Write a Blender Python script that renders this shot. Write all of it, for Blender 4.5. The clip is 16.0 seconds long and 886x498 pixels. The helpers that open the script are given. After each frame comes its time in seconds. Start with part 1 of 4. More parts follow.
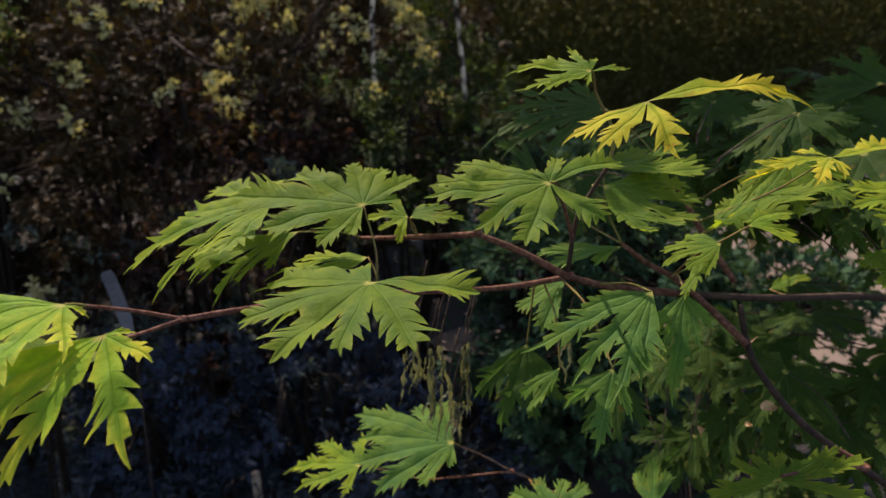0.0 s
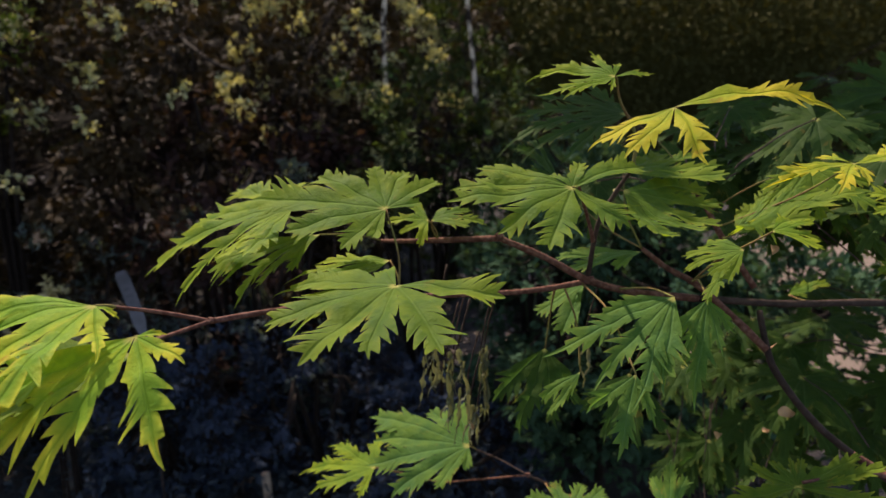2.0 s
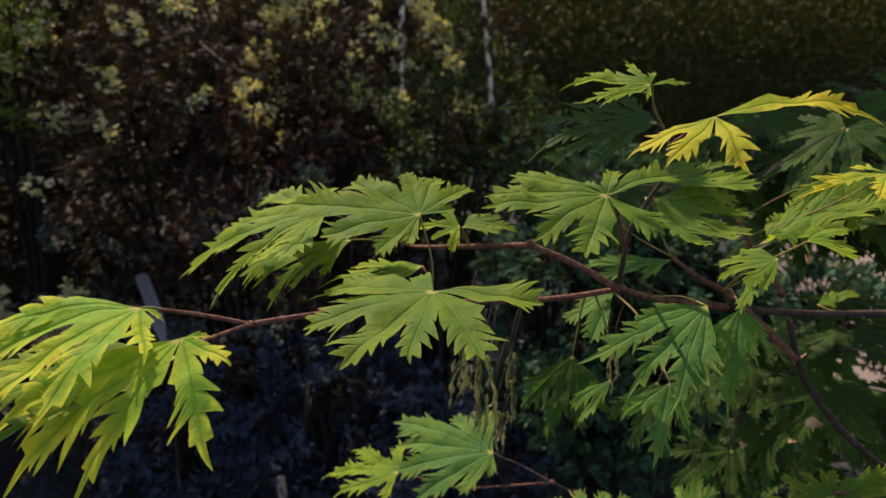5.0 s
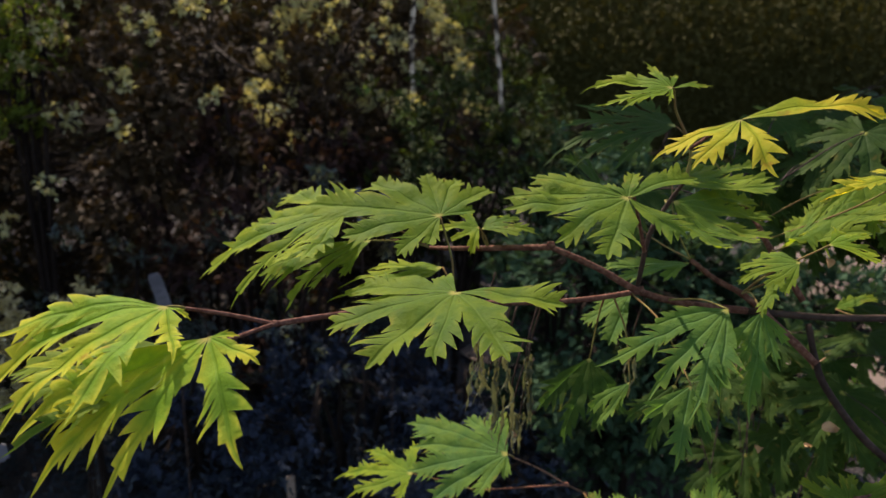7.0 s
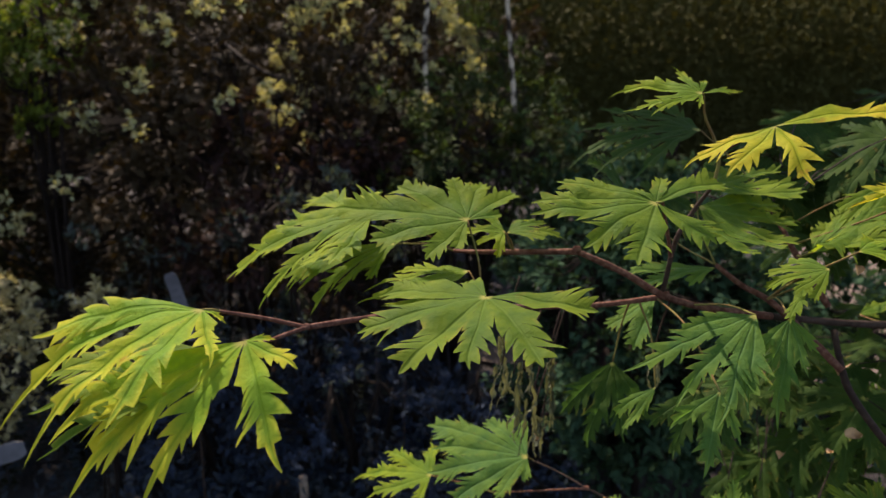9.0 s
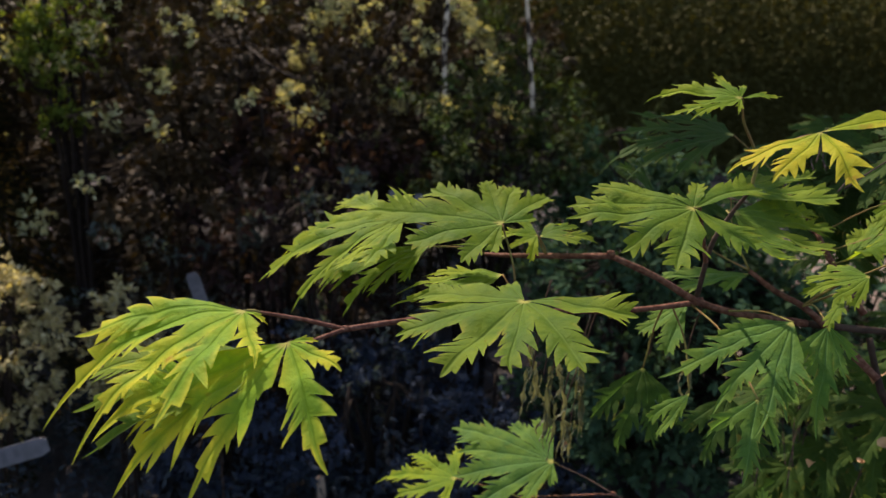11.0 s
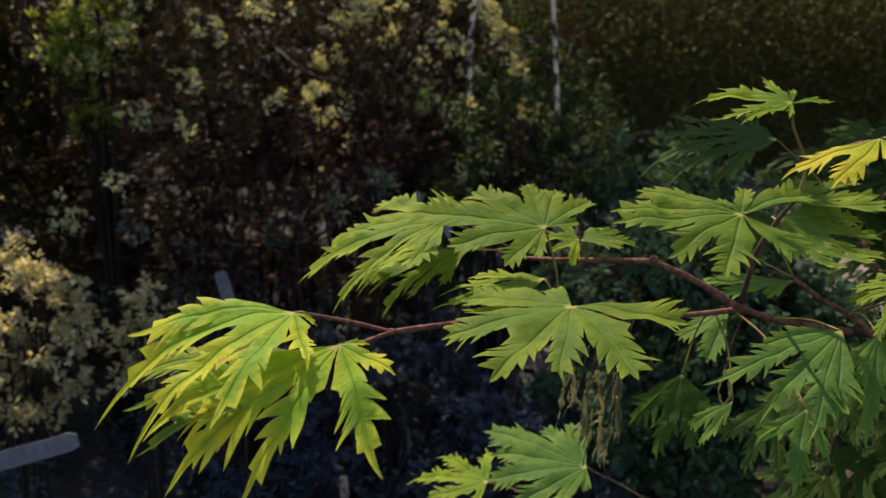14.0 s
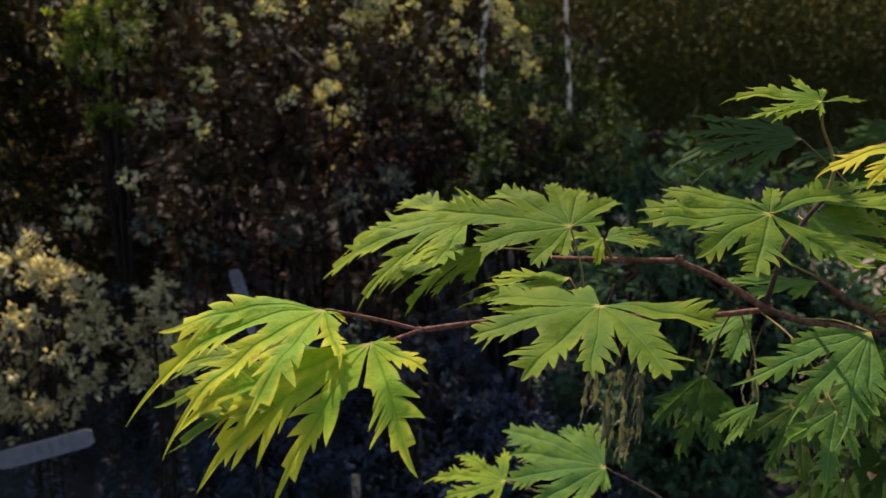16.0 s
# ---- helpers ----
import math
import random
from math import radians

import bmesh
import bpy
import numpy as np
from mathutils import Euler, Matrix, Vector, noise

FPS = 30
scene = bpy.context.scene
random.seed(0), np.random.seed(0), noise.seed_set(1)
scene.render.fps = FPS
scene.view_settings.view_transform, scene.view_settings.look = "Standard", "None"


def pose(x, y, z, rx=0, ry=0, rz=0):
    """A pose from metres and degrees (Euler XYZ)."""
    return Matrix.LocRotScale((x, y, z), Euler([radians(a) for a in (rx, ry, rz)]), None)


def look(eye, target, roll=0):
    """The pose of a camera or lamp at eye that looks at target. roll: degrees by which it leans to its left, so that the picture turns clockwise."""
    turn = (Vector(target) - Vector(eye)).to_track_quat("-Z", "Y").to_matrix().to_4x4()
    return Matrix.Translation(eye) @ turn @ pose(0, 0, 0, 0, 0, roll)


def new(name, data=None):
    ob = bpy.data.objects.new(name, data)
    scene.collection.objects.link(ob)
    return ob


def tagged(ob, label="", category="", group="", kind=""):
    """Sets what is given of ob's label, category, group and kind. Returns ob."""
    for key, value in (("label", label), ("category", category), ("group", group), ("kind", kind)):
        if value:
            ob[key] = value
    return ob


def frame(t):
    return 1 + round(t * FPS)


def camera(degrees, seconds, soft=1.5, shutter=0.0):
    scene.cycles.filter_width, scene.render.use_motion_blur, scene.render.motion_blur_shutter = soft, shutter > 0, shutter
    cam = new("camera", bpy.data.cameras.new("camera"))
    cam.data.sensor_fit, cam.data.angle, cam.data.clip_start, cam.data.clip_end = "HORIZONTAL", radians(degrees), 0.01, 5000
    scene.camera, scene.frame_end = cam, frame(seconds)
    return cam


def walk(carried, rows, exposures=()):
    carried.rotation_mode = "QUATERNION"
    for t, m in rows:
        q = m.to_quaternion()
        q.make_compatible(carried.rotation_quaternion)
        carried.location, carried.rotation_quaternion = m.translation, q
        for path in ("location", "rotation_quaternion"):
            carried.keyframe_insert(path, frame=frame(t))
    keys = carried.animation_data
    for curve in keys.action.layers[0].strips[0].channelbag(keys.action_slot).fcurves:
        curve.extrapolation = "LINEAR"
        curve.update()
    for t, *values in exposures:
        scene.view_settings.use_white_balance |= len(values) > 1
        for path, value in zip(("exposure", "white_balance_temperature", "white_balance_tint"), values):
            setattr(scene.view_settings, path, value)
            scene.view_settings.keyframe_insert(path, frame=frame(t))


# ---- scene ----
cam = camera(62.8, 16.0, soft=1.5)
cam.data.dof.use_dof, cam.data.dof.focus_distance, cam.data.dof.aperture_fstop = True, 0.41, 11.5
METRES, EYE, TILT, LEAN, TURN = 0.09, 1.15, -15.0, 0.0, 0.0
ROWS = [
    (0.0, 0.0, 0.0, 0.0, -0.0, 0.0, -0.0),
    (0.5, -0.0363, 0.0007, 0.0, 0.1, 0.02, -0.13),
    (1.0, -0.0642, -0.0006, 0.0044, 0.25, 0.04, -0.21),
    (1.5, -0.089, -0.0067, 0.0086, 0.39, 0.08, -0.29),
    (2.0, -0.1118, -0.0192, 0.0104, 0.55, 0.17, -0.39),
    (2.5, -0.1367, -0.0248, 0.0125, 0.65, 0.26, -0.48),
    (3.0, -0.1611, -0.0351, 0.0142, 0.76, 0.35, -0.56),
    (3.5, -0.1885, -0.0428, 0.0133, 0.92, 0.44, -0.64),
    (4.0, -0.2206, -0.0466, 0.0106, 1.09, 0.51, -0.75),
    (6.5, -0.3531, -0.0615, 0.004, 1.76, 0.77, -1.3),
    (7.0, -0.3814, -0.0671, 0.0034, 1.89, 0.76, -1.38),
    (7.5, -0.4204, -0.0674, 0.0071, 2.04, 0.72, -1.43),
    (8.0, -0.4591, -0.068, 0.0143, 2.22, 0.68, -1.52),
    (8.5, -0.4922, -0.0772, 0.0222, 2.39, 0.71, -1.65),
    (9.0, -0.5222, -0.086, 0.028, 2.54, 0.74, -1.75),
    (11.5, -0.7118, -0.0927, 0.0292, 4.01, 0.9, -2.51),
    (12.0, -0.7386, -0.0973, 0.0318, 4.43, 0.91, -2.65),
    (12.5, -0.7678, -0.0934, 0.0318, 4.64, 0.93, -2.73),
    (13.0, -0.7974, -0.0912, 0.0341, 4.78, 0.89, -2.83),
    (13.5, -0.8267, -0.0857, 0.0378, 4.85, 0.87, -2.92),
    (14.0, -0.855, -0.086, 0.0358, 5.07, 0.9, -3.01),
    (14.5, -0.8878, -0.0845, 0.0304, 5.25, 0.87, -3.08),
    (15.0, -0.9214, -0.0836, 0.028, 5.41, 0.84, -3.16),
    (15.5, -0.9505, -0.0889, 0.0265, 5.56, 0.83, -3.24),
    (16.0, -0.9805, -0.086, 0.0237, 5.7, 0.81, -3.28),
]
walk(cam, [(t, pose(0, 0, EYE, TILT, LEAN, TURN) @ pose(METRES * x, METRES * y, METRES * z, 90 + pitch, roll, yaw)) for t, x, y, z, yaw, pitch, roll in ROWS], exposures=((0.0, 0.95, 7000, 20), (16.0, 1.05, 7000, 20)))


# ---- light ----
SUN_UP, SUN_ROUND = 49.0, -30.0         # degrees above the horizon; degrees from straight ahead, to the right
world = bpy.data.worlds.new("sky_world")
scene.world = world
world.use_nodes = True
wn = world.node_tree
sky = wn.nodes.new("ShaderNodeTexSky")
sky.sky_type, sky.sun_disc = "NISHITA", False
sky.sun_elevation, sky.sun_rotation = radians(SUN_UP), radians(SUN_ROUND)
wn.nodes["Background"].inputs["Strength"].default_value = 0.145
wn.links.new(sky.outputs["Color"], wn.nodes["Background"].inputs["Color"])
lamp = bpy.data.lights.new("sun", "SUN")
lamp.energy, lamp.angle, lamp.color = 5.0, radians(0.6), (1.0, 0.905, 0.76)
sun = new("sun", lamp)
SUN_DIR = Vector((math.sin(radians(SUN_ROUND)) * math.cos(radians(SUN_UP)), math.cos(radians(SUN_ROUND)) * math.cos(radians(SUN_UP)), math.sin(radians(SUN_UP))))
sun.matrix_world = look(SUN_DIR * 20, (0, 0, 0))


# ---- materials ----
def material(name, rough=0.6, spec=0.4):
    m = bpy.data.materials.new(name)
    m.use_nodes = True
    n = m.node_tree
    b = n.nodes["Principled BSDF"]
    b.inputs["Roughness"].default_value = rough
    b.inputs["Specular IOR Level"].default_value = spec
    return m, n, b


def node(n, kind, **sets):
    a = n.nodes.new(kind)
    for key, value in sets.items():
        if key in a.inputs:
            a.inputs[key].default_value = value
        else:
            a.inputs[key.replace("_", " ")].default_value = value
    return a


def mixed(n, fac, a, b, how="MIX"):
    x = n.nodes.new("ShaderNodeMix")
    x.data_type, x.blend_type = "RGBA", how
    for slot, v in ((0, fac), (6, a), (7, b)):
        if hasattr(v, "links"):
            n.links.new(v, x.inputs[slot])
        elif slot == 0:
            x.inputs[slot].default_value = v
        else:
            x.inputs[slot].default_value = (*v, 1)
    return x.outputs[2]


def maths(n, op, a, b=0.0, c=0.0):
    x = n.nodes.new("ShaderNodeMath")
    x.operation = op
    for i, v in enumerate((a, b, c)):
        if hasattr(v, "links"):
            n.links.new(v, x.inputs[i])
        else:
            x.inputs[i].default_value = v
    return x.outputs[0]


def ramp(n, fac, lo, hi):
    x = n.nodes.new("ShaderNodeMapRange")
    x.interpolation_type = "SMOOTHSTEP"
    n.links.new(fac, x.inputs[0])
    x.inputs[1].default_value, x.inputs[2].default_value = lo, hi
    return x.outputs[0]


def noise_at(n, scale, detail=3.0, rough=0.55):
    co = n.nodes.new("ShaderNodeTexCoord")
    x = node(n, "ShaderNodeTexNoise", Scale=scale, Detail=detail, Roughness=rough)
    n.links.new(co.outputs["Object"], x.inputs["Vector"])
    return x.outputs["Fac"]


def bumped(n, b, height, strength, dist):
    x = node(n, "ShaderNodeBump", Strength=strength, Distance=dist)
    n.links.new(height, x.inputs["Height"])
    n.links.new(x.outputs["Normal"], b.inputs["Normal"])
    return x.outputs["Normal"]


def thin(n, b, colour, share, normal=None):
    """Lets light through a leaf: part of the surface scatters to the far side."""
    t = n.nodes.new("ShaderNodeBsdfTranslucent")
    n.links.new(colour, t.inputs["Color"])
    if normal:
        n.links.new(normal, t.inputs["Normal"])
    x = n.nodes.new("ShaderNodeMixShader")
    x.inputs[0].default_value = share
    n.links.new(b.outputs[0], x.inputs[1])
    n.links.new(t.outputs[0], x.inputs[2])
    n.links.new(x.outputs[0], n.nodes["Material Output"].inputs["Surface"])


def maple_leaf_material(name, base, edge, edge_share, blotch, through_tint=(1.9, 1.6, 0.45), rib=(1.75, 1.4, 1.9)):
    m, n, b = material(name, 0.6, 0.05)
    uv = n.nodes.new("ShaderNodeUVMap")
    uv.uv_map = "UVMap"
    uv2 = n.nodes.new("ShaderNodeUVMap")
    uv2.uv_map = "Veins"
    sep2 = n.nodes.new("ShaderNodeSeparateXYZ")
    n.links.new(uv2.outputs[0], sep2.inputs[0])
    sep = n.nodes.new("ShaderNodeSeparateXYZ")
    n.links.new(uv.outputs[0], sep.inputs[0])
    off = maths(n, "ABSOLUTE", maths(n, "SUBTRACT", sep.outputs[0], 0.5))
    along = sep.outputs[1]
    info = n.nodes.new("ShaderNodeObjectInfo")
    big, fine = noise_at(n, 28, 4), noise_at(n, 260, 3)
    c = mixed(n, ramp(n, big, 0.3, 0.72), base, tuple(v * k for v, k in zip(base, (1.45, 1.2, 0.9))))
    c = mixed(n, maths(n, "MULTIPLY", info.outputs["Random"], 0.45), c, tuple(v * 0.72 for v in base))
    c = mixed(n, maths(n, "MULTIPLY", ramp(n, fine, 0.4, 0.75), 0.25), c, tuple(v * 0.6 for v in base))
    blot = noise_at(n, 95, 4, 0.6)
    c = mixed(n, maths(n, "MULTIPLY", ramp(n, blot, 0.50, 0.66), 0.40), c, tuple(v * k for v, k in zip(base, (0.55, 0.68, 0.8))))
    c = mixed(n, maths(n, "MULTIPLY", ramp(n, blot, 0.46, 0.34), 0.30), c, tuple(v * k for v, k in zip(base, (1.7, 1.3, 1.0))))
    # the outer blade and tips turn yellow first, in patches
    rim = maths(n, "ADD", maths(n, "MULTIPLY", off, 0.45), maths(n, "MULTIPLY", along, 0.75))
    rim = maths(n, "ADD", rim, maths(n, "MULTIPLY", maths(n, "SUBTRACT", big, 0.5), 1.4))
    c = mixed(n, maths(n, "MULTIPLY", ramp(n, rim, 0.30, 0.80), edge_share), c, edge)
    spot = ramp(n, noise_at(n, 75, 2), 0.66, 0.74)
    c = mixed(n, maths(n, "MULTIPLY", spot, blotch), c, (0.30, 0.13, 0.03))
    # veins: the midrib of each lobe and side veins into the teeth
    mid = ramp(n, sep2.outputs[0], 0.075, 0.02)
    side = maths(n, "FRACT", maths(n, "ADD", sep2.outputs[1], 0.6))
    side = ramp(n, maths(n, "ABSOLUTE", maths(n, "SUBTRACT", side, 0.5)), 0.10, 0.03)
    vein = maths(n, "MAXIMUM", mid, maths(n, "MULTIPLY", side, 0.16))
    c = mixed(n, maths(n, "MULTIPLY", vein, 0.42), c, tuple(v * k for v, k in zip(base, rib)))
    # patchy bright edge paints rim light; worn, yellow-brown margins here and there over it
    patchy = ramp(n, noise_at(n, 130, 3), 0.42, 0.62)
    edge_light = tuple(min(0.5, v * k) for v, k in zip(edge, (1.25, 1.25, 1.3)))
    c = mixed(n, maths(n, "MULTIPLY", maths(n, "MULTIPLY", ramp(n, off, 0.24, 0.5), ramp(n, along, 0.28, 0.5)), maths(n, "MULTIPLY", patchy, edge_share * 0.75)), c, edge_light)
    margin = maths(n, "MULTIPLY", maths(n, "MULTIPLY", ramp(n, off, 0.36, 0.5), ramp(n, along, 0.28, 0.5)), ramp(n, noise_at(n, 75, 3), 0.52, 0.62))
    c = mixed(n, maths(n, "MULTIPLY", margin, 0.2 + 0.45 * blotch), c, (0.36, 0.25, 0.05))
    c = mixed(n, ramp(n, along, 0.075, 0.02), c, (0.34, 0.33, 0.09))
    n.links.new(c, b.inputs["Base Color"])
    h = maths(n, "ADD", maths(n, "MULTIPLY", vein, -0.5), maths(n, "MULTIPLY", fine, 0.5))
    h = maths(n, "ADD", h, maths(n, "MULTIPLY", blot, 2.2))
    nrm = bumped(n, b, h, 0.7, 0.0010)
    n.links.new(maths(n, "ADD", 0.52, maths(n, "MULTIPLY", big, 0.25)), b.inputs["Roughness"])
    thin(n, b, mixed(n, 1.0, c, through_tint, "MULTIPLY"), 0.5, nrm)
    return m


GREEN = maple_leaf_material("maple_leaf_green", (0.072, 0.143, 0.020), (0.20, 0.25, 0.022), 0.36, 0.15, (1.75, 1.6, 0.5))
LIGHT = maple_leaf_material("maple_leaf_light", (0.100, 0.188, 0.020), (0.27, 0.32, 0.022), 0.5, 0.1)
YELLOW = maple_leaf_material("maple_leaf_yellowing", (0.170, 0.310, 0.032), (0.53, 0.48, 0.040), 0.76, 0.55, rib=(0.7, 0.75, 0.7))
INNER = maple_leaf_material("maple_leaf_inner_green", (0.060, 0.142, 0.034), (0.16, 0.24, 0.035), 0.35, 0.25, (1.5, 1.6, 0.7))
GOLD = maple_leaf_material("maple_leaf_golden", (0.22, 0.29, 0.026), (0.48, 0.39, 0.036), 0.85, 0.5, rib=(0.7, 0.8, 0.7))
# Darker copy of the green leaf: crown shade put into its colour.
SHADED = maple_leaf_material("maple_leaf_shade_copy", (0.030, 0.066, 0.016), (0.06, 0.10, 0.02), 0.3, 0.2, (1.3, 1.5, 0.8))
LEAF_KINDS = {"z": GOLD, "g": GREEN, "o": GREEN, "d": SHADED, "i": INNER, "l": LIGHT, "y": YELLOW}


def bark_material(name, a, b_col, scale=160, lo=0.35, hi=0.7):
    m, n, b = material(name, 0.8, 0.05)
    f, g = noise_at(n, scale, 4), noise_at(n, scale * 0.18, 3)
    c = mixed(n, ramp(n, f, lo, hi), a, b_col)
    c = mixed(n, maths(n, "MULTIPLY", ramp(n, g, 0.5, 0.7), 0.6), c, tuple(v * 0.45 for v in a))
    n.links.new(c, b.inputs["Base Color"])
    bumped(n, b, f, 0.6, 0.002)
    return m


TWIG = bark_material("red_brown_twig_bark", (0.085, 0.035, 0.024), (0.170, 0.088, 0.062), 260)
PETIOLE = bark_material("green_red_leaf_stalk", (0.16, 0.15, 0.045), (0.15, 0.070, 0.035), 55)
# Darker than the twig bark: the limbs' shade is put into the colour.
LIMB = bark_material("shaded_limb_bark", (0.035, 0.024, 0.019), (0.062, 0.042, 0.033), 140)
# Pale and near-black patches paint sun dapple onto the grey bark.
GREY_BARK = bark_material("dappled_grey_bark", (0.46, 0.38, 0.28), (0.024, 0.018, 0.014), 22, 0.44, 0.54)
BROWN_BARK = bark_material("shrub_bark", (0.022, 0.016, 0.013), (0.012, 0.009, 0.007), 90)


def foliage_material(name, base, other, third=None, rough=0.42, share=0.4):
    m, n, b = material(name, rough + 0.2, 0.03)
    geo = n.nodes.new("ShaderNodeNewGeometry")
    r = geo.outputs["Random Per Island"]
    c = mixed(n, r, base, other)
    if third:
        c = mixed(n, ramp(n, r, 0.91, 0.95), c, third)
    f = noise_at(n, 60, 3)
    c = mixed(n, maths(n, "MULTIPLY", ramp(n, f, 0.35, 0.7), 0.4), c, tuple(v * 0.5 for v in base))
    n.links.new(c, b.inputs["Base Color"])
    thin(n, b, mixed(n, 1.0, c, (1.6, 1.45, 0.6), "MULTIPLY"), share)
    return m


# Shade and warm haze put into the dark leaves, sun into the pale ones.
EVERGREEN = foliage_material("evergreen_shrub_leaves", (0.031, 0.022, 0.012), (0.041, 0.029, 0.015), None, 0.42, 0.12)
LITLEAF = foliage_material("sunlit_shrub_leaves", (0.27, 0.28, 0.14), (0.43, 0.41, 0.24), None, 0.5, 0.3)
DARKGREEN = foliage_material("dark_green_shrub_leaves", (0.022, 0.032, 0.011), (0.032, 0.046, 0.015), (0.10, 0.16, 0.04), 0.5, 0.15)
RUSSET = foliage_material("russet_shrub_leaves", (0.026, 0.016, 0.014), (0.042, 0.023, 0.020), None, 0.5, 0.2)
# Pale leaves, made paler still to stand in for sun on the bush.
GREYLEAF = foliage_material("pale_small_leaves", (0.21, 0.19, 0.105), (0.44, 0.40, 0.23), (0.66, 0.62, 0.42), 0.6, 0.35)
BLUELEAF = foliage_material("blue_grey_leaves", (0.046, 0.064, 0.062), (0.080, 0.100, 0.094), None, 0.6)
CONIFER = foliage_material("conifer_needles", (0.012, 0.013, 0.005), (0.026, 0.024, 0.008), (0.15, 0.085, 0.025), 0.7, 0.2)
# Gold stands in for sun caught on the conifer's sprays.
SPRAY = foliage_material("sunlit_spray_tips", (0.26, 0.14, 0.03), (0.38, 0.25, 0.06), None, 0.6, 0.3)
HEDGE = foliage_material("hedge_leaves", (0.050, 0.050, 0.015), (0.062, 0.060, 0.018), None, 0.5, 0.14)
# Darker green: the shade behind the maple is put into this leaf colour.
DEEP = foliage_material("shade_green_leaves", (0.030, 0.066, 0.036), (0.046, 0.086, 0.046), None, 0.6, 0.2)
LIME = foliage_material("lime_shrub_leaves", (0.065, 0.100, 0.018), (0.13, 0.17, 0.028))
# Dark navy leaf tones: the bed's bluish shade is put into both colours.
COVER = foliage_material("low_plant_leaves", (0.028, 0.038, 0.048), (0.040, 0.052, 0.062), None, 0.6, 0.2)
GLOOM = foliage_material("shade_tinted_leaves", (0.026, 0.036, 0.056), (0.034, 0.046, 0.070), None, 0.7, 0.15)
WITHERED = foliage_material("withered_leaf", (0.070, 0.085, 0.058), (0.15, 0.155, 0.105), None, 0.7, 0.25)


def soil_material():
    m, n, b = material("dark_soil", 0.9, 0.2)
    f, g = noise_at(n, 45, 6, 0.65), noise_at(n, 5, 3)
    c = mixed(n, ramp(n, f, 0.3, 0.75), (0.022, 0.019, 0.018), (0.045, 0.037, 0.033))
    c = mixed(n, maths(n, "MULTIPLY", g, 0.5), c, (0.036, 0.032, 0.031))
    n.links.new(c, b.inputs["Base Color"])
    bumped(n, b, f, 1.0, 0.03)
    return m


def paving_material():
    m, n, b = material("tan_paving", 0.85, 0.25)
    f, g, k = noise_at(n, 140, 5, 0.7), noise_at(n, 3.0, 4), noise_at(n, 14, 4)
    c = mixed(n, ramp(n, f, 0.3, 0.75), (0.100, 0.073, 0.055), (0.142, 0.106, 0.080))
    c = mixed(n, maths(n, "MULTIPLY", ramp(n, g, 0.42, 0.7), 0.5), c, (0.10, 0.078, 0.062))
    c = mixed(n, maths(n, "MULTIPLY", ramp(n, k, 0.55, 0.75), 0.4), c, (0.08, 0.06, 0.048))
    n.links.new(c, b.inputs["Base Color"])
    bumped(n, b, f, 0.6, 0.004)
    return m


def plain_material(name, a, b_col, scale, rough=0.5):
    m, n, b = material(name, rough, 0.4)
    n.links.new(mixed(n, ramp(n, noise_at(n, scale, 4), 0.35, 0.7), a, b_col), b.inputs["Base Color"])
    return m


SOIL, PAVING = soil_material(), paving_material()
# White plastic coloured dark bluish grey to stand for its shade.
LABEL = plain_material("shade_grey_plastic", (0.075, 0.078, 0.094), (0.048, 0.052, 0.064), 40, 0.45)
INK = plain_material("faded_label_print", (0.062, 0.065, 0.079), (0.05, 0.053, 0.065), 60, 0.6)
DRY = plain_material("dry_tan_leaf", (0.40, 0.24, 0.11), (0.27, 0.15, 0.07), 70, 0.7)
STAKE = bark_material("pale_stake_wood", (0.24, 0.18, 0.135), (0.12, 0.09, 0.065), 70)


# ---- building helpers ----
rng = np.random.default_rng(7)


def mesh_from(name, verts, faces, mat, uvs=None, smooth=True, veins=None):
    me = bpy.data.meshes.new(name)
    me.from_pydata([tuple(v) for v in verts], [], faces)
    if uvs is not None:
        idx = np.empty(len(me.loops), dtype=np.int32)
        me.loops.foreach_get("vertex_index", idx)
        for key, values in (("UVMap", uvs), ("Veins", veins)):
            if values is not None:
                layer = me.uv_layers.new(name=key)
                layer.data.foreach_set("uv", np.asarray(values, dtype=np.float32)[idx].ravel())
    me.materials.append(mat)
    if smooth:
        me.polygons.foreach_set("use_smooth", np.ones(len(me.polygons), dtype=bool))
    me.update()
    return me


def part(name, me, parent, label="", at=(0, 0, 0)):
    ob = new(name, me)
    ob.parent = parent
    ob.location = at
    if label:
        tagged(ob, label)
    return ob


def thing(name, at, label, category, group="", kind=""):
    ob = new(name)
    ob.location = at
    return tagged(ob, label, category, group, kind)


def smooth_line(points, steps=8):
    """A Catmull-Rom line through the points."""
    p = [Vector(q) for q in points]
    p = [p[0] * 2 - p[1]] + p + [p[-1] * 2 - p[-2]]
    out = []
    for i in range(1, len(p) - 2):
        for k in range(steps):
            t = k / steps
            a, b, c, d = p[i - 1], p[i], p[i + 1], p[i + 2]
            out.append(0.5 * ((2 * b) + (c - a) * t + (2 * a - 5 * b + 4 * c - d) * t * t + (3 * b - a - 3 * c + d) * t ** 3))
    out.append(p[-2])
    return out


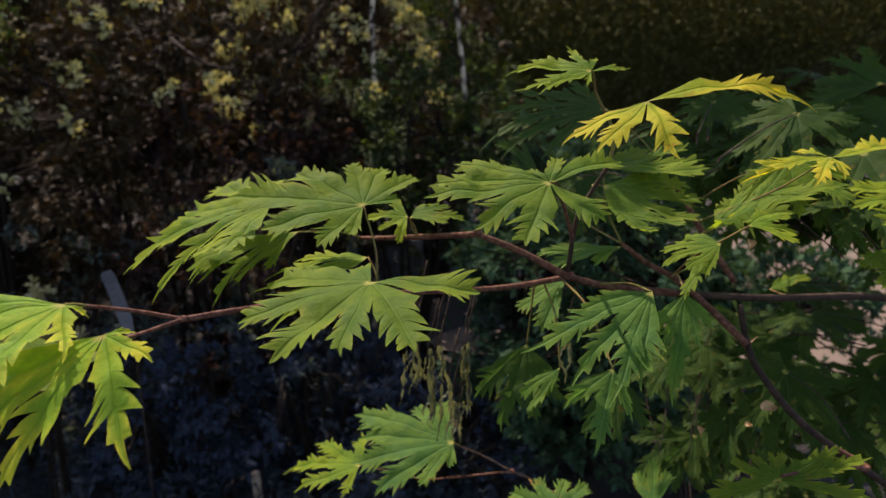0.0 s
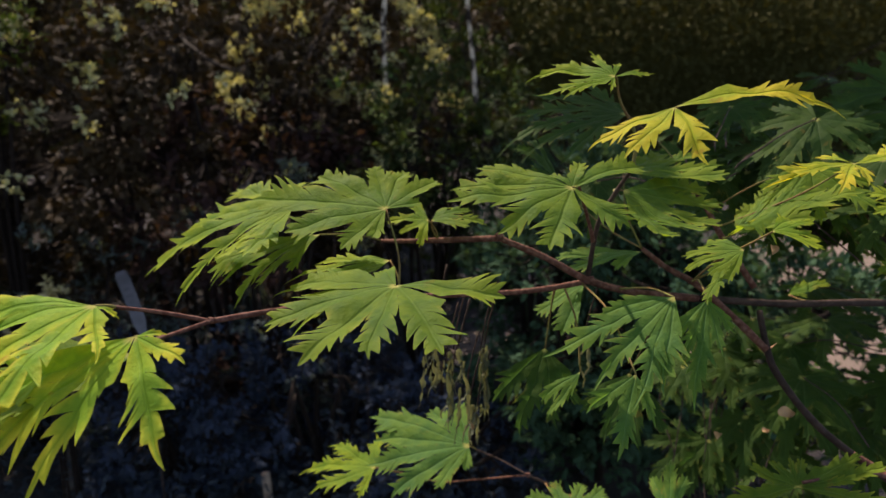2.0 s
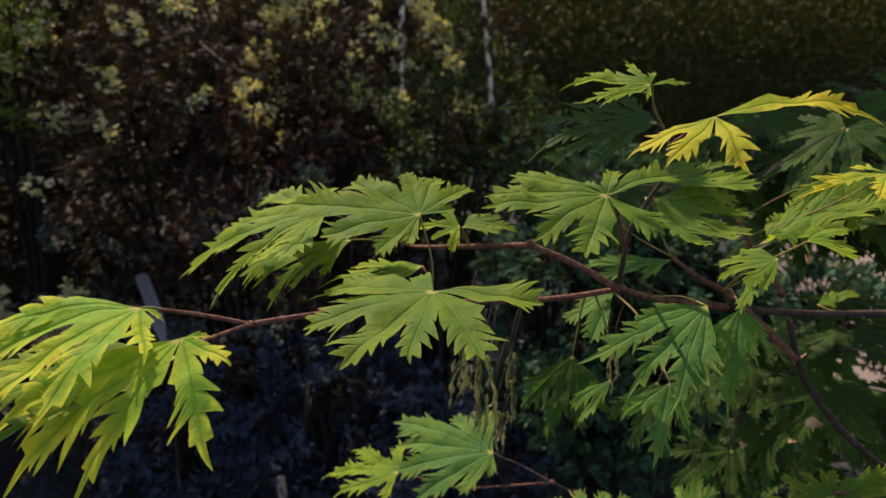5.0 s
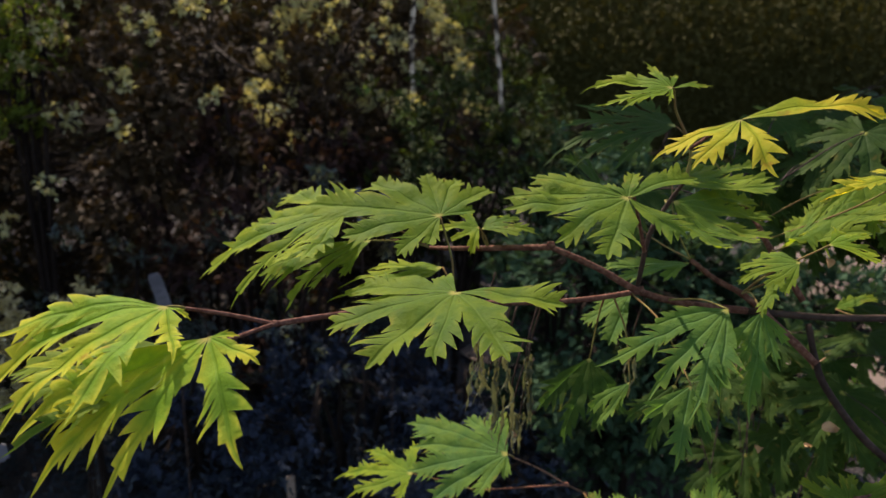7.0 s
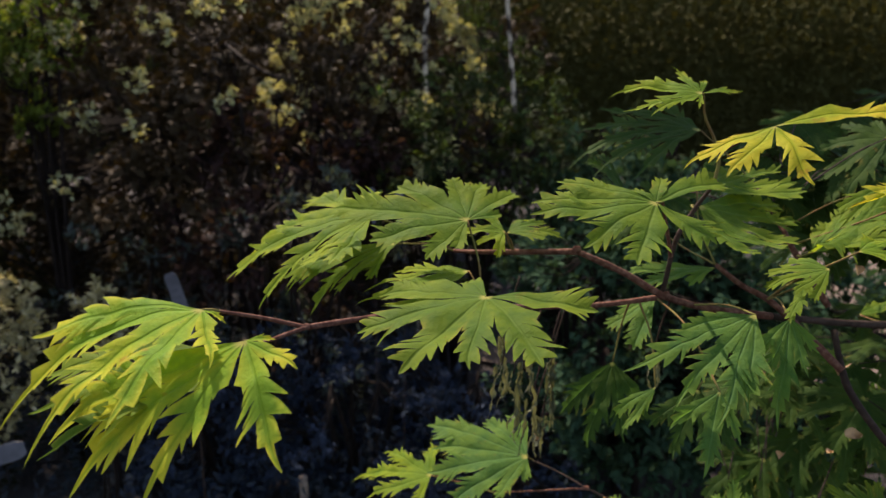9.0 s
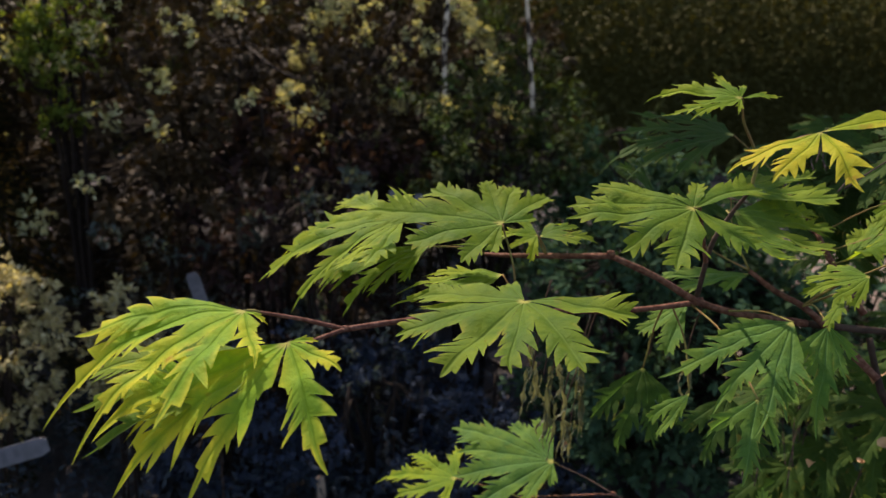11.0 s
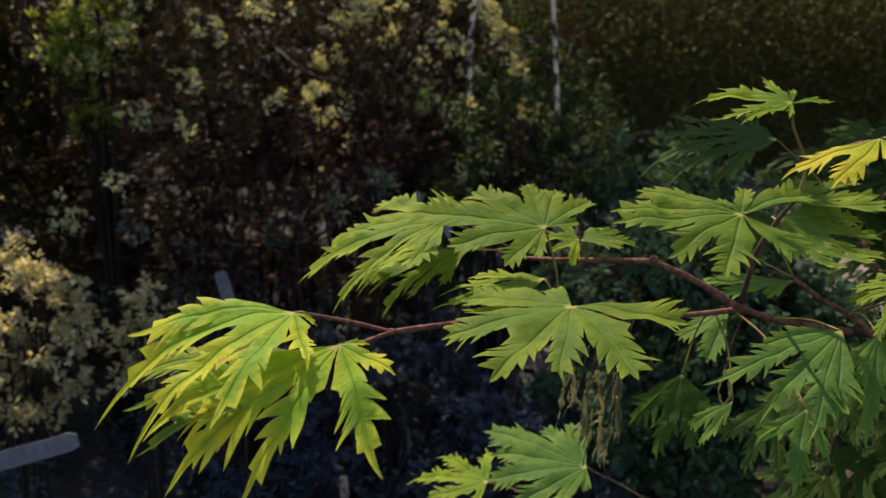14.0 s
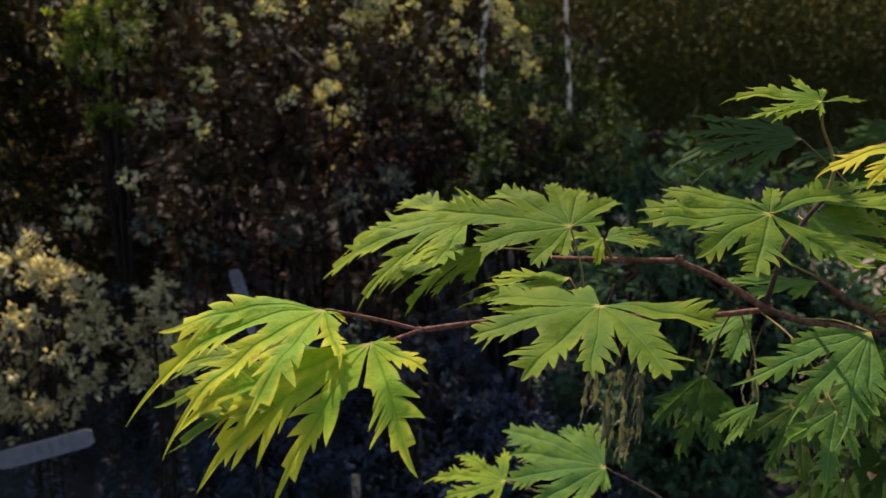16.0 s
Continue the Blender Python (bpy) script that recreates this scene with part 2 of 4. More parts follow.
def tube(line, r0, r1, sides=8, lumps=0.0):
    """Verts and faces of a tapering tube along a line, with slight swellings."""
    verts, faces = [], []
    n = len(line)
    ref = Vector((0.3, 0.2, 1.0))
    for i, q in enumerate(line):
        d = (line[min(i + 1, n - 1)] - line[max(i - 1, 0)]).normalized()
        u = d.cross(ref)
        if u.length < 1e-3:
            u = d.cross(Vector((1, 0, 0)))
        u.normalize()
        w = d.cross(u)
        r = r0 + (r1 - r0) * i / max(1, n - 1)
        r *= 1 + lumps * (noise.noise(q * 60) + (0.9 if i % 11 == 5 else 0.0))
        for k in range(sides):
            a = 2 * math.pi * k / sides
            verts.append(q + (u * math.cos(a) + w * math.sin(a)) * r)
    for i in range(n - 1):
        for k in range(sides):
            a, b = i * sides + k, i * sides + (k + 1) % sides
            faces.append((a, b, b + sides, a + sides))
    faces.append(tuple(range(sides - 1, -1, -1)))
    faces.append(tuple(range((n - 1) * sides, n * sides)))
    return verts, faces


def joined(pieces):
    verts, faces = [], []
    for v, f in pieces:
        k = len(verts)
        verts += list(v)
        faces += [tuple(i + k for i in g) for g in f]
    return verts, faces


# ---- ground ----
def grid_sheet(x0, x1, y0, y1, nx, ny, z, rough):
    xs, ys = np.linspace(x0, x1, nx), np.linspace(y0, y1, ny)
    verts = [(x, y, z + rough * noise.noise((x * 3, y * 3, 0.2)) + 0.4 * rough * noise.noise((x * 17, y * 17, 3))) for y in ys for x in xs]
    faces = [(j * nx + i, j * nx + i + 1, (j + 1) * nx + i + 1, (j + 1) * nx + i) for j in range(ny - 1) for i in range(nx - 1)]
    return verts, faces


near = grid_sheet(-6, 6, -4, 8, 160, 160, -0.012, 0.012)
nv = len(near[0])
far = [(-6, -4, -0.012), (6, -4, -0.012), (6, 8, -0.012), (-6, 8, -0.012), (-400, -400, -0.05), (400, -400, -0.05), (400, 400, -0.05), (-400, 400, -0.05)]
far_faces = [(nv + a, nv + b, nv + b + 4, nv + a + 4) for a, b in ((1, 0), (2, 1), (3, 2), (0, 3))]
ground = new("ground", mesh_from("ground", list(near[0]) + far, near[1] + far_faces, SOIL))
tagged(ground, "dark bare soil of a shaded planting bed", "ground", kind="structure")


def pavement():
    """Tan path beyond the bed, with a wavy worn edge towards the soil."""
    nx, ny = 120, 60
    verts = []
    for j in range(ny):
        for i in range(nx):
            x = -0.06 + 6.7 * i / (nx - 1)
            wide = 1 / (1 + math.exp(-(x - 1.65) * 5))
            edge = 2.62 - 0.77 * wide + 0.08 * noise.noise((x * 2.5, 0, 0))
            back = 2.98 + 2.5 * wide + 0.08 * noise.noise((x * 2.5, 4, 0))
            tip = min(1.0, max(0.0, (x + 0.06) / 0.20)) ** 0.6
            mean = (edge + back) / 2
            edge, back = mean + (edge - mean) * tip, mean + (back - mean) * tip
            y = edge + (back - edge) * j / (ny - 1)
            verts.append((x, y, 0.006 + 0.002 * noise.noise((x * 4, y * 4, 9))))
    faces = [(j * nx + i, j * nx + i + 1, (j + 1) * nx + i + 1, (j + 1) * nx + i) for j in range(ny - 1) for i in range(nx - 1)]
    ob = new("pavement", mesh_from("pavement", verts, faces, PAVING))
    return tagged(ob, "pale tan gritty path in patchy sun and shade", "path", kind="structure")


pavement()


# ---- the maple ----
maple = thing("maple_tree", (0.62, 0.72, 0), "small cut-leaf maple with green and yellowing deeply lobed leaves", "tree")
BASE = Vector((0.62, 0.72, 0))
TWIGS = []


def branch(points, r0, r1, mat=TWIG, name="twig", steps=8, sides=9):
    line = smooth_line(points, steps)
    TWIGS.append(line)
    v, f = tube(line, r0, r1, sides, 0.10)
    o = line[0]
    return part(name, mesh_from(name, [q - o for q in v], f, mat), maple, at=o - BASE)


branch([(0.62, 0.72, -0.03), (0.61, 0.70, 0.25), (0.58, 0.64, 0.50), (0.52, 0.58, 0.66), (0.394, 0.544, 0.785)], 0.010, 0.0032, LIMB, "trunk", 10, 12)
branch([(0.394, 0.544, 0.785), (0.310, 0.519, 0.848), (0.271, 0.513, 0.881), (0.241, 0.515, 0.918), (0.234, 0.523, 0.938), (0.233, 0.539, 0.960)], 0.0031, 0.0024, LIMB, "limb")
branch([(0.62, 0.70, 0.40), (0.56, 0.62, 0.76), (0.46, 0.59, 0.92), (0.366, 0.569, 0.955), (0.256, 0.550, 0.962), (0.181, 0.532, 0.972)], 0.0036, 0.0027, LIMB, "limb")
branch([(0.181, 0.532, 0.972), (0.130, 0.519, 0.981), (0.093, 0.507, 0.993), (0.059, 0.497, 1.013), (0.025, 0.495, 1.028)], 0.0030, 0.0022)
branch([(0.025, 0.495, 1.028), (-0.040, 0.529, 1.017), (-0.064, 0.553, 1.011)], 0.0023, 0.0014)
branch([(0.093, 0.507, 0.993), (0.035, 0.495, 0.988), (-0.066, 0.437, 1.002), (-0.113, 0.387, 1.011), (-0.138, 0.363, 1.014)], 0.0021, 0.0016)
branch([(-0.138, 0.363, 1.014), (-0.160, 0.354, 1.022), (-0.178, 0.342, 1.029)], 0.0013, 0.0009)
branch([(-0.138, 0.363, 1.014), (-0.150, 0.346, 1.014), (-0.154, 0.322, 1.019)], 0.0013, 0.0009)
branch([(0.091, 0.508, 0.997), (0.094, 0.498, 1.038), (0.105, 0.499, 1.060), (0.114, 0.493, 1.078)], 0.0019, 0.0013, LIMB)
branch([(0.114, 0.493, 1.078), (0.114, 0.489, 1.100), (0.100, 0.480, 1.124), (0.096, 0.475, 1.137)], 0.0013, 0.0006, PETIOLE)
branch([(0.091, 0.497, 1.026), (0.086, 0.488, 1.040), (0.073, 0.463, 1.071)], 0.0017, 0.0010)
branch([(0.232, 0.517, 0.936), (0.208, 0.529, 0.959), (0.175, 0.521, 0.987), (0.156, 0.533, 0.996), (0.138, 0.542, 1.009)], 0.0030, 0.0018)
branch([(0.231, 0.549, 0.976), (0.203, 0.560, 1.018), (0.195, 0.570, 1.035), (0.190, 0.593, 1.045)], 0.0026, 0.0018)
branch([(0.58, 0.66, 0.50), (0.34, 0.73, 0.57), (0.18, 0.67, 0.65), (0.105, 0.630, 0.735), (0.066, 0.615, 0.765)], 0.0022, 0.0009, LIMB)
branch([(0.066, 0.615, 0.765), (0.040, 0.634, 0.770), (0.010, 0.655, 0.772)], 0.0008, 0.0006, LIMB)
branch([(0.066, 0.615, 0.765), (-0.020, 0.663, 0.725)], 0.0012, 0.0007)
branch([(0.114, 0.489, 1.100), (0.113, 0.43, 1.118), (0.106, 0.380, 1.126)], 0.0012, 0.0008)
branch([(0.310, 0.519, 0.848), (0.33, 0.50, 0.84), (0.29, 0.47, 0.86), (0.235, 0.445, 0.868)], 0.0024, 0.0012)
# Unseen limb added to carry the shading leaves.
branch([(0.56, 0.63, 0.72), (0.64, 0.80, 1.05), (0.60, 0.96, 1.34), (0.45, 1.05, 1.46), (0.22, 1.05, 1.51)], 0.009, 0.003, LIMB, "limb")
TWIG_POINTS = np.array([tuple(q) for line in TWIGS for q in line])


def leaf_shape(lobes, seed, breadth=1.0, cut=1.0, fine=True):
    """A palmate leaf round its stalk's end. Each lobe: its turn in degrees, its length in mm, its droop, and its own breadth where it is unlike the rest.
    Lobes are joined near the base along their bisectors; beyond that each side is cut into forward-pointing,
    uneven teeth, which carry smaller teeth of their own."""
    r = random.Random(seed)
    lobes = sorted(lobes, key=lambda q: -q[0])
    n = len(lobes)
    verts, faces, uvs, veins = [], [], [], []
    shares = (0.0, 0.35, 0.7, 1.0) if fine else (0.0, 0.5, 1.0)
    cols = len(shares)
    steps = ((0.0, 0), (0.10, 0), (0.22, 0), (0.34, 0), (0.46, 0), (0.48, 0.5), (0.58, 0.3), (0.70, 0.1), (0.82, 0), (0.92, 0), (1.0, 0)) if fine else ((0.0, 0), (0.25, 0), (0.48, 0), (0.50, 0.3), (0.75, 0.02), (1.0, 0))
    for i, (turn, mm, droop, *rest) in enumerate(lobes):
        length = mm / 1000
        a = radians(turn)
        gaps = [abs(lobes[j][0] - turn) / 2 if 0 <= j < n else 40 for j in (i - 1, i + 1)]
        next_droop = [(lobes[j][2] + droop) / 2 if 0 <= j < n else droop for j in (i - 1, i + 1)]
        mean_gap = sum(max(7, min(g, 28)) for g in gaps)
        wide = max(0.14, min(0.25, 0.075 + 0.0038 * mean_gap)) * r.uniform(0.9, 1.1) * breadth * (rest[0] if rest else 1.0)
        joint = max(0.25, min(0.58, r.uniform(0.41, 0.47) * (1.9 - 0.9 * cut)))
        lift = 0.0016 if i % 2 else -0.0016
        sway = r.uniform(-0.10, 0.10)
        curl = r.uniform(0.7, 1.3)
        for side in (0, 1):
            sign = 1 if side == 0 else -1
            half = radians(14 if gaps[side] > 36 else max(7, min(gaps[side], 23)))
            teeth = 2 if length < 0.04 else 3 if length < 0.085 else 4
            last = r.uniform(0.76, 0.82) if cut > 1.05 else r.uniform(0.84, 0.92)
            rows = [(joint * k / 8, 0.0, k / 4.0 - 2.0, True) for k in range(9)]
            ends = [joint + (last - joint) * ((k + 1) / teeth) ** 0.95 for k in range(teeth)]
            ends = [e + (r.uniform(-0.30, 0.30) * (last - joint) / teeth if k < teeth - 1 else 0) for k, e in enumerate(ends)]
            start = joint
            for k, end in enumerate(ends):
                size = r.uniform(0.75, 1.40) * (0.86 if k == 0 else 0.72 if k == teeth - 1 and cut > 1.05 else 1.0)
                wear = max(0.0, r.uniform(-0.9, 0.7))
                power = r.uniform(0.75, 1.15)
                for f, dent in steps:
                    s = start + (end - start) * f
                    u = (s - joint) / (1 - joint)
                    env = max(0.0, 1 - u) ** 0.68 * (0.86 + 0.14 * min(1, u / 0.15))
                    full = wide * length * env * size
                    valley = wide * length * env * (0.46 - 0.12 * u) / cut
                    w = valley + max(0.0, full - valley) * max(0.0, f ** power - dent * wear)
                    rows.append((s, w, k + f, False))
                start = end
            tail = wide * (0.50 - 0.12 * last) * ((1 - last) / (1 - joint)) ** 0.9 / cut * length
            rows += [(last + (1 - last) * q, tail * (1 - q) ** 0.65, teeth + 0.8 * q, False) for q in (0.12, 0.3, 0.5, 0.75, 1.0)]
            k0 = len(verts)
            for s, w, tooth, fused in rows:
                lean = 1.12 / max(0.9, cut) * min(1, max(0, (s - joint * 0.5) / (joint * 0.5)))
                wedge = s * length * math.tan(half) / max(0.35, 1 - lean * math.tan(half)) * 0.985
                if fused:
                    u0 = wide * length * (0.46 / cut + 0.06)
                    w = min(wedge, max(u0, wedge * 0.35) if s > 0.75 * joint else wedge)
                elif s < joint + 0.05:
                    w = min(w, wedge)
                share_fused = min(1.0, w / wedge) if wedge > 1e-6 else 1.0
                for share in shares:
                    across = w * share * sign
                    along = s * length + lean * abs(across) * (1 - 0.45 * s)
                    free = max(0, s - joint) / (1 - joint)
                    bow = sway * length * 3 * free * free * (1 - free)
                    x = along * math.cos(a) - (across + bow) * math.sin(a)
                    y = along * math.sin(a) + (across + bow) * math.cos(a)
                    k = droop + (next_droop[side] - droop) * share * share_fused
                    z = 0.34 * abs(across) * min(1, s * 2.5) * (1 - 0.55 * share * curl) + lift * max(0, s - joint) * 2.5
                    z += 0.0030 * noise.noise((x * 60 + seed, y * 60, seed * 0.37)) * min(1, s * 3)
                    z -= 0.0001 * share * math.cos(2 * math.pi * tooth) * min(1, w / 0.006)
                    verts.append((x, y, z, k * along ** 2.5 / (0.08 * length ** 0.5), -across * math.sin(a), across * math.cos(a), 0.22 * min(1, max(0, (s - joint) / 0.3))))
                    uvs.append((0.5 + 0.5 * sign * share, s))
                    veins.append((w * share / max(1e-5, wide * length), tooth))
            for m in range(len(rows) - 1):
                if rows[m + 1][0] - rows[m][0] < 1e-6:
                    continue
                for c in range(cols - 1):
                    q = k0 + m * cols + c
                    faces.append((q, q + 1, q + cols + 1, q + cols) if side else (q, q + cols, q + cols + 1, q + 1))
    return verts, faces, uvs, veins


leaf_seed = [11]


def leaf_mesh(colour, lobes, seed, m, breadth=1.0, cut=1.0, fine=True):
    v, f, uvs, veins = leaf_shape(lobes, seed, breadth, cut, fine)
    placed = []
    for x, y, z, drop, ax, ay, tip in v:
        q = m @ Vector((x, y, z))
        q.z -= drop - tip * (m @ Vector((ax, ay, 0))).y
        placed.append(q)
    return mesh_from("leaf", placed, f, LEAF_KINDS[colour], uvs, veins=veins)


def petiole_to(at, axis):
    """A thin stalk from the leaf's base to the nearest twig."""
    p = np.array(at)
    d = np.linalg.norm(TWIG_POINTS - p, axis=1)
    end = Vector(TWIG_POINTS[int(d.argmin())]) - Vector(at)
    if end.length > 0.11:
        end = end.normalized() * 0.11
    if end.length < 0.006:
        return None
    mid = end * 0.5 - axis * end.length * 0.09
    line = smooth_line([Vector((0, 0, 0)), mid, end], 5)
    return tube(line, 0.0006, 0.0008, 6)


def leaf_label(colour):
    return "yellowing deeply cut maple leaf" if colour in "yz" else ""


def maple_leaf(colour, at, turn, lobes, breadth=1.0, cut=1.0):
    leaf_seed[0] += 1
    m = pose(0, 0, 0, *turn).to_3x3()
    leaf = part("leaf", leaf_mesh(colour, lobes, leaf_seed[0], m, breadth, cut), maple, leaf_label(colour), Vector(at) - BASE)
    stalk = petiole_to(at, m @ Vector((1, 0, 0)))
    if stalk:
        part("petiole", mesh_from("petiole", stalk[0], stalk[1], PETIOLE), leaf)
    return leaf


def bud(at, size):
    """A swollen, cracked knot where twigs fork."""
    bm = bmesh.new()
    bmesh.ops.create_icosphere(bm, subdivisions=2, radius=size)
    for v in bm.verts:
        v.co = v.co * (1 + 0.35 * noise.noise(v.co * 400)) + Vector((0, 0, 0.4 * abs(v.co.x)))
    me = bpy.data.meshes.new("knot")
    bm.to_mesh(me)
    bm.free()
    me.materials.append(TWIG)
    return part("knot", me, maple, at=Vector(at) - BASE)


bud((0.025, 0.495, 1.029), 0.0031)
bud((-0.138, 0.363, 1.0142), 0.0019)
bud((0.093, 0.507, 0.9935), 0.0034)
bud((0.066, 0.615, 0.765), 0.0024)
bud((0.114, 0.492, 1.080), 0.0024)

maple_leaf('y', (-0.182, 0.330, 1.034), (-10, 6, -117), [(-56, 84, 0.27), (-41, 96, 0.47), (-7, 91, 0.39), (18, 80, 0.14), (50, 46, 0.20), (99, 14, 0.21)], 0.96, cut=1.22)
maple_leaf('y', (-0.154, 0.308, 1.027), (17, 30, -89), [(-78, 104, 0.15, 1.2), (-57, 95, 0.16, 1.15), (-27, 72, 0.30, 0.8), (27, 68, 0.17, 0.85), (58, 38, 0.19), (92, 15, 0.20)], 1.12, cut=1.20)
maple_leaf('o', (-0.168, 0.336, 1.006), (-12, -0, -158), [(31, 74, -0.03), (13, 94, 0.26), (-5, 100, 0.17), (-24, 106, 0.19)], 0.74, cut=0.90)
maple_leaf('g', (-0.053, 0.474, 1.053), (-19, -16, 148), [(-116, 27, 0.11), (-90, 57, 0.13), (-62, 59, 0.10), (-43, 57, 0.09), (-8, 72, 0.12), (25, 96, 0.10), (55, 68, 0.08), (93, 48, 0.13), (111, 30, 0.10)], 1.25, cut=0.78)
maple_leaf('l', (-0.125, 0.516, 1.045), (-12, 6, -174), [(-86, 63, 0.07), (-55, 88, 0.11), (-22, 111, 0.27), (2, 108, 0.28), (32, 92, 0.36), (57, 84, 0.03), (72, 83, -0.04)], 1.08, cut=1.02)
maple_leaf('o', (-0.106, 0.515, 1.025), (-7, 21, -158), [(-33, 96, 0.12), (-8, 70, 0.43), (17, 57, 0.27), (36, 41, 0.16)], 1.10, cut=0.90)
maple_leaf('g', (-0.040, 0.384, 1.028), (2, 9, -132), [(-119, 38, 0.11), (-76, 73, 0.13), (-35, 74, 0.08), (9, 79, 0.11), (35, 69, 0.10), (64, 73, 0.17), (114, 63, 0.06)], 1.20, cut=0.85)
maple_leaf('l', (-0.051, 0.475, 1.017), (-3, 4, -166), [(-34, 62, 0.24), (-14, 75, 0.17), (10, 81, 0.17), (36, 87, 0.22)], 0.80, cut=1.28)
maple_leaf('g', (0.068, 0.458, 1.071), (-23, 0, -190), [(-137, 64, 0.12), (-96, 33, 0.09), (-47, 24, 0.19), (-25, 73, 0.14), (-7, 82, 0.09), (13, 81, 0.04), (45, 61, 0.10), (80, 61, 0.14), (137, 48, 0.14)], 1.35, cut=1.00)
maple_leaf('l', (0.093, 0.470, 1.140), (-23, -12, 145), [(-147, 25, 0.30), (-71, 25, 0.09), (-35, 38, 0.11), (-11, 54, 0.16), (3, 64, 0.40), (43, 50, 0.16), (70, 42, 0.17), (109, 17, 0.12)], 0.82, cut=1.32)
maple_leaf('z', (0.104, 0.376, 1.127), (-25, 21, -188), [(-186, 85, 0.36, 0.55), (0, 46, 0.25), (43, 43, 0.15), (97, 43, 0.34)], 0.88, cut=1.12)
maple_leaf('z', (0.262, 0.489, 1.083), (-7, -1, -171), [(-156, 100, -0.01), (-74, 33, 0.19), (6, 71, 0.31), (14, 62, 0.00), (47, 67, 0.14), (67, 38, 0.21)], 0.90, cut=1.20)
maple_leaf('i', (0.138, 0.454, 0.999), (-15, 24, -143), [(-42, 55, 0.14), (-23, 95, 0.08), (1, 85, 0.14), (19, 89, 0.12), (31, 71, 0.12)], 0.98, cut=1.18)
maple_leaf('g', (0.178, 0.478, 1.022), (12, 32, -136), [(-62, 30, 0.10), (15, 50, 0.09), (28, 26, 0.12)], 0.90, cut=1.00)
maple_leaf('i', (0.010, 0.640, 0.781), (-17, -2, 180), [(-79, 64, 0.08), (-55, 72, 0.13), (-27, 117, 0.10), (-11, 99, 0.12), (10, 100, 0.10), (36, 90, 0.13), (57, 61, 0.10), (84, 29, 0.11)], 1.15, cut=0.80)
maple_leaf('l', (-0.086, 0.668, 0.739), (-14, 8, 164), [(-71, 60, 0.09), (-31, 85, 0.15), (-7, 100, 0.18), (31, 71, 0.07), (79, 42, 0.10)], 0.85, cut=1.20)
maple_leaf('g', (0.232, 0.445, 0.864), (-5, -12, 71), [(-96, 58, 0.02), (-70, 45, -0.01), (-61, 73, 0.00), (-47, 63, 0.06), (-9, 36, 0.04), (7, 29, 0.03), (34, 33, 0.04), (67, 34, -0.00), (115, 52, 0.09)], 1.00, cut=1.00)
maple_leaf('l', (0.194, 0.448, 1.045), (10, -8, 13), [(34, 46, 0.34), (12, 38, 0.27), (-20, 31, 0.39), (-56, 32, 0.37)])
maple_leaf('g', (0.176, 0.445, 1.034), (-21, 19, 174), [(52, 26, 0.39), (29, 30, 0.37), (-4, 38, 0.21), (-27, 38, 0.38), (-58, 35, 0.56)])
maple_leaf('g', (0.267, 0.559, 1.070), (0, 38, -114), [(84, 46, 0.21), (55, 57, 0.15), (12, 52, 0.12), (-22, 119, -0.19), (-38, 50, 0.19), (-56, 41, 0.34)])
maple_leaf('g', (0.121, 0.543, 1.054), (18, 22, -15), [(51, 97, 0.03), (27, 88, -0.02), (-10, 82, -0.19), (-33, 83, -0.25), (-55, 83, -0.23)])
maple_leaf('g', (0.128, 0.576, 1.062), (8, -6, 19), [(30, 82, 0.05), (9, 93, -0.02), (-12, 85, -0.02), (-35, 80, -0.00)])
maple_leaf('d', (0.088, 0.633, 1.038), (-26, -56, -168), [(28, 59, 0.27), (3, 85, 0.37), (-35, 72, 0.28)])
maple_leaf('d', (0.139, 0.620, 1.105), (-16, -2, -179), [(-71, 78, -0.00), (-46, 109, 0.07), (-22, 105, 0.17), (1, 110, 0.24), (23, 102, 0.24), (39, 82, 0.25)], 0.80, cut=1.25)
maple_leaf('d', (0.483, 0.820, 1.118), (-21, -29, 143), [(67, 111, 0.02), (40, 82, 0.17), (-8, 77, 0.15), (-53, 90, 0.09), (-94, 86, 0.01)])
maple_leaf('g', (-0.024, 0.518, 1.035), (13, -17, 5), [(48, 34, 0.36), (17, 35, 0.50), (-13, 42, 0.43), (-39, 35, 0.42)])
maple_leaf('l', (-0.026, 0.517, 1.036), (-23, 4, -170), [(66, 27, 0.32), (21, 25, 0.28), (-22, 32, 0.31), (-70, 27, 0.24)])
maple_leaf('i', (0.157, 0.447, 1.000), (-2, 50, -103), [(-38, 35, 0.14), (-18, 46, 0.14), (-5, 67, 0.16), (16, 39, 0.10), (44, 27, 0.12)], 1.10, cut=1.10)
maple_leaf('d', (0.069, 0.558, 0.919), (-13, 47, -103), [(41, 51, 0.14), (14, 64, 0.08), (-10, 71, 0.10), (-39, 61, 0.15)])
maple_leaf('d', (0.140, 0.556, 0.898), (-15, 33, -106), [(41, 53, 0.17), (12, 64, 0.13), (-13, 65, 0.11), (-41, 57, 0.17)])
maple_leaf('i', (0.137, 0.540, 1.007), (-5, 7, -171), [(-27, 66, 0.12), (3, 59, 0.14), (30, 32, 0.10)], 1.20, cut=0.90)
maple_leaf('g', (0.204, 0.530, 1.024), (-4, -35, 11), [(-47, 58, 0.08), (-29, 95, 0.12), (-4, 83, 0.15), (26, 67, 0.05), (44, 52, 0.10)], 1.30, cut=0.90)
maple_leaf('l', (0.397, 0.580, 1.038), (-18, 1, -176), [(-31, 62, 0.09), (0, 67, 0.14), (26, 65, 0.10)], 1.30, cut=0.90)
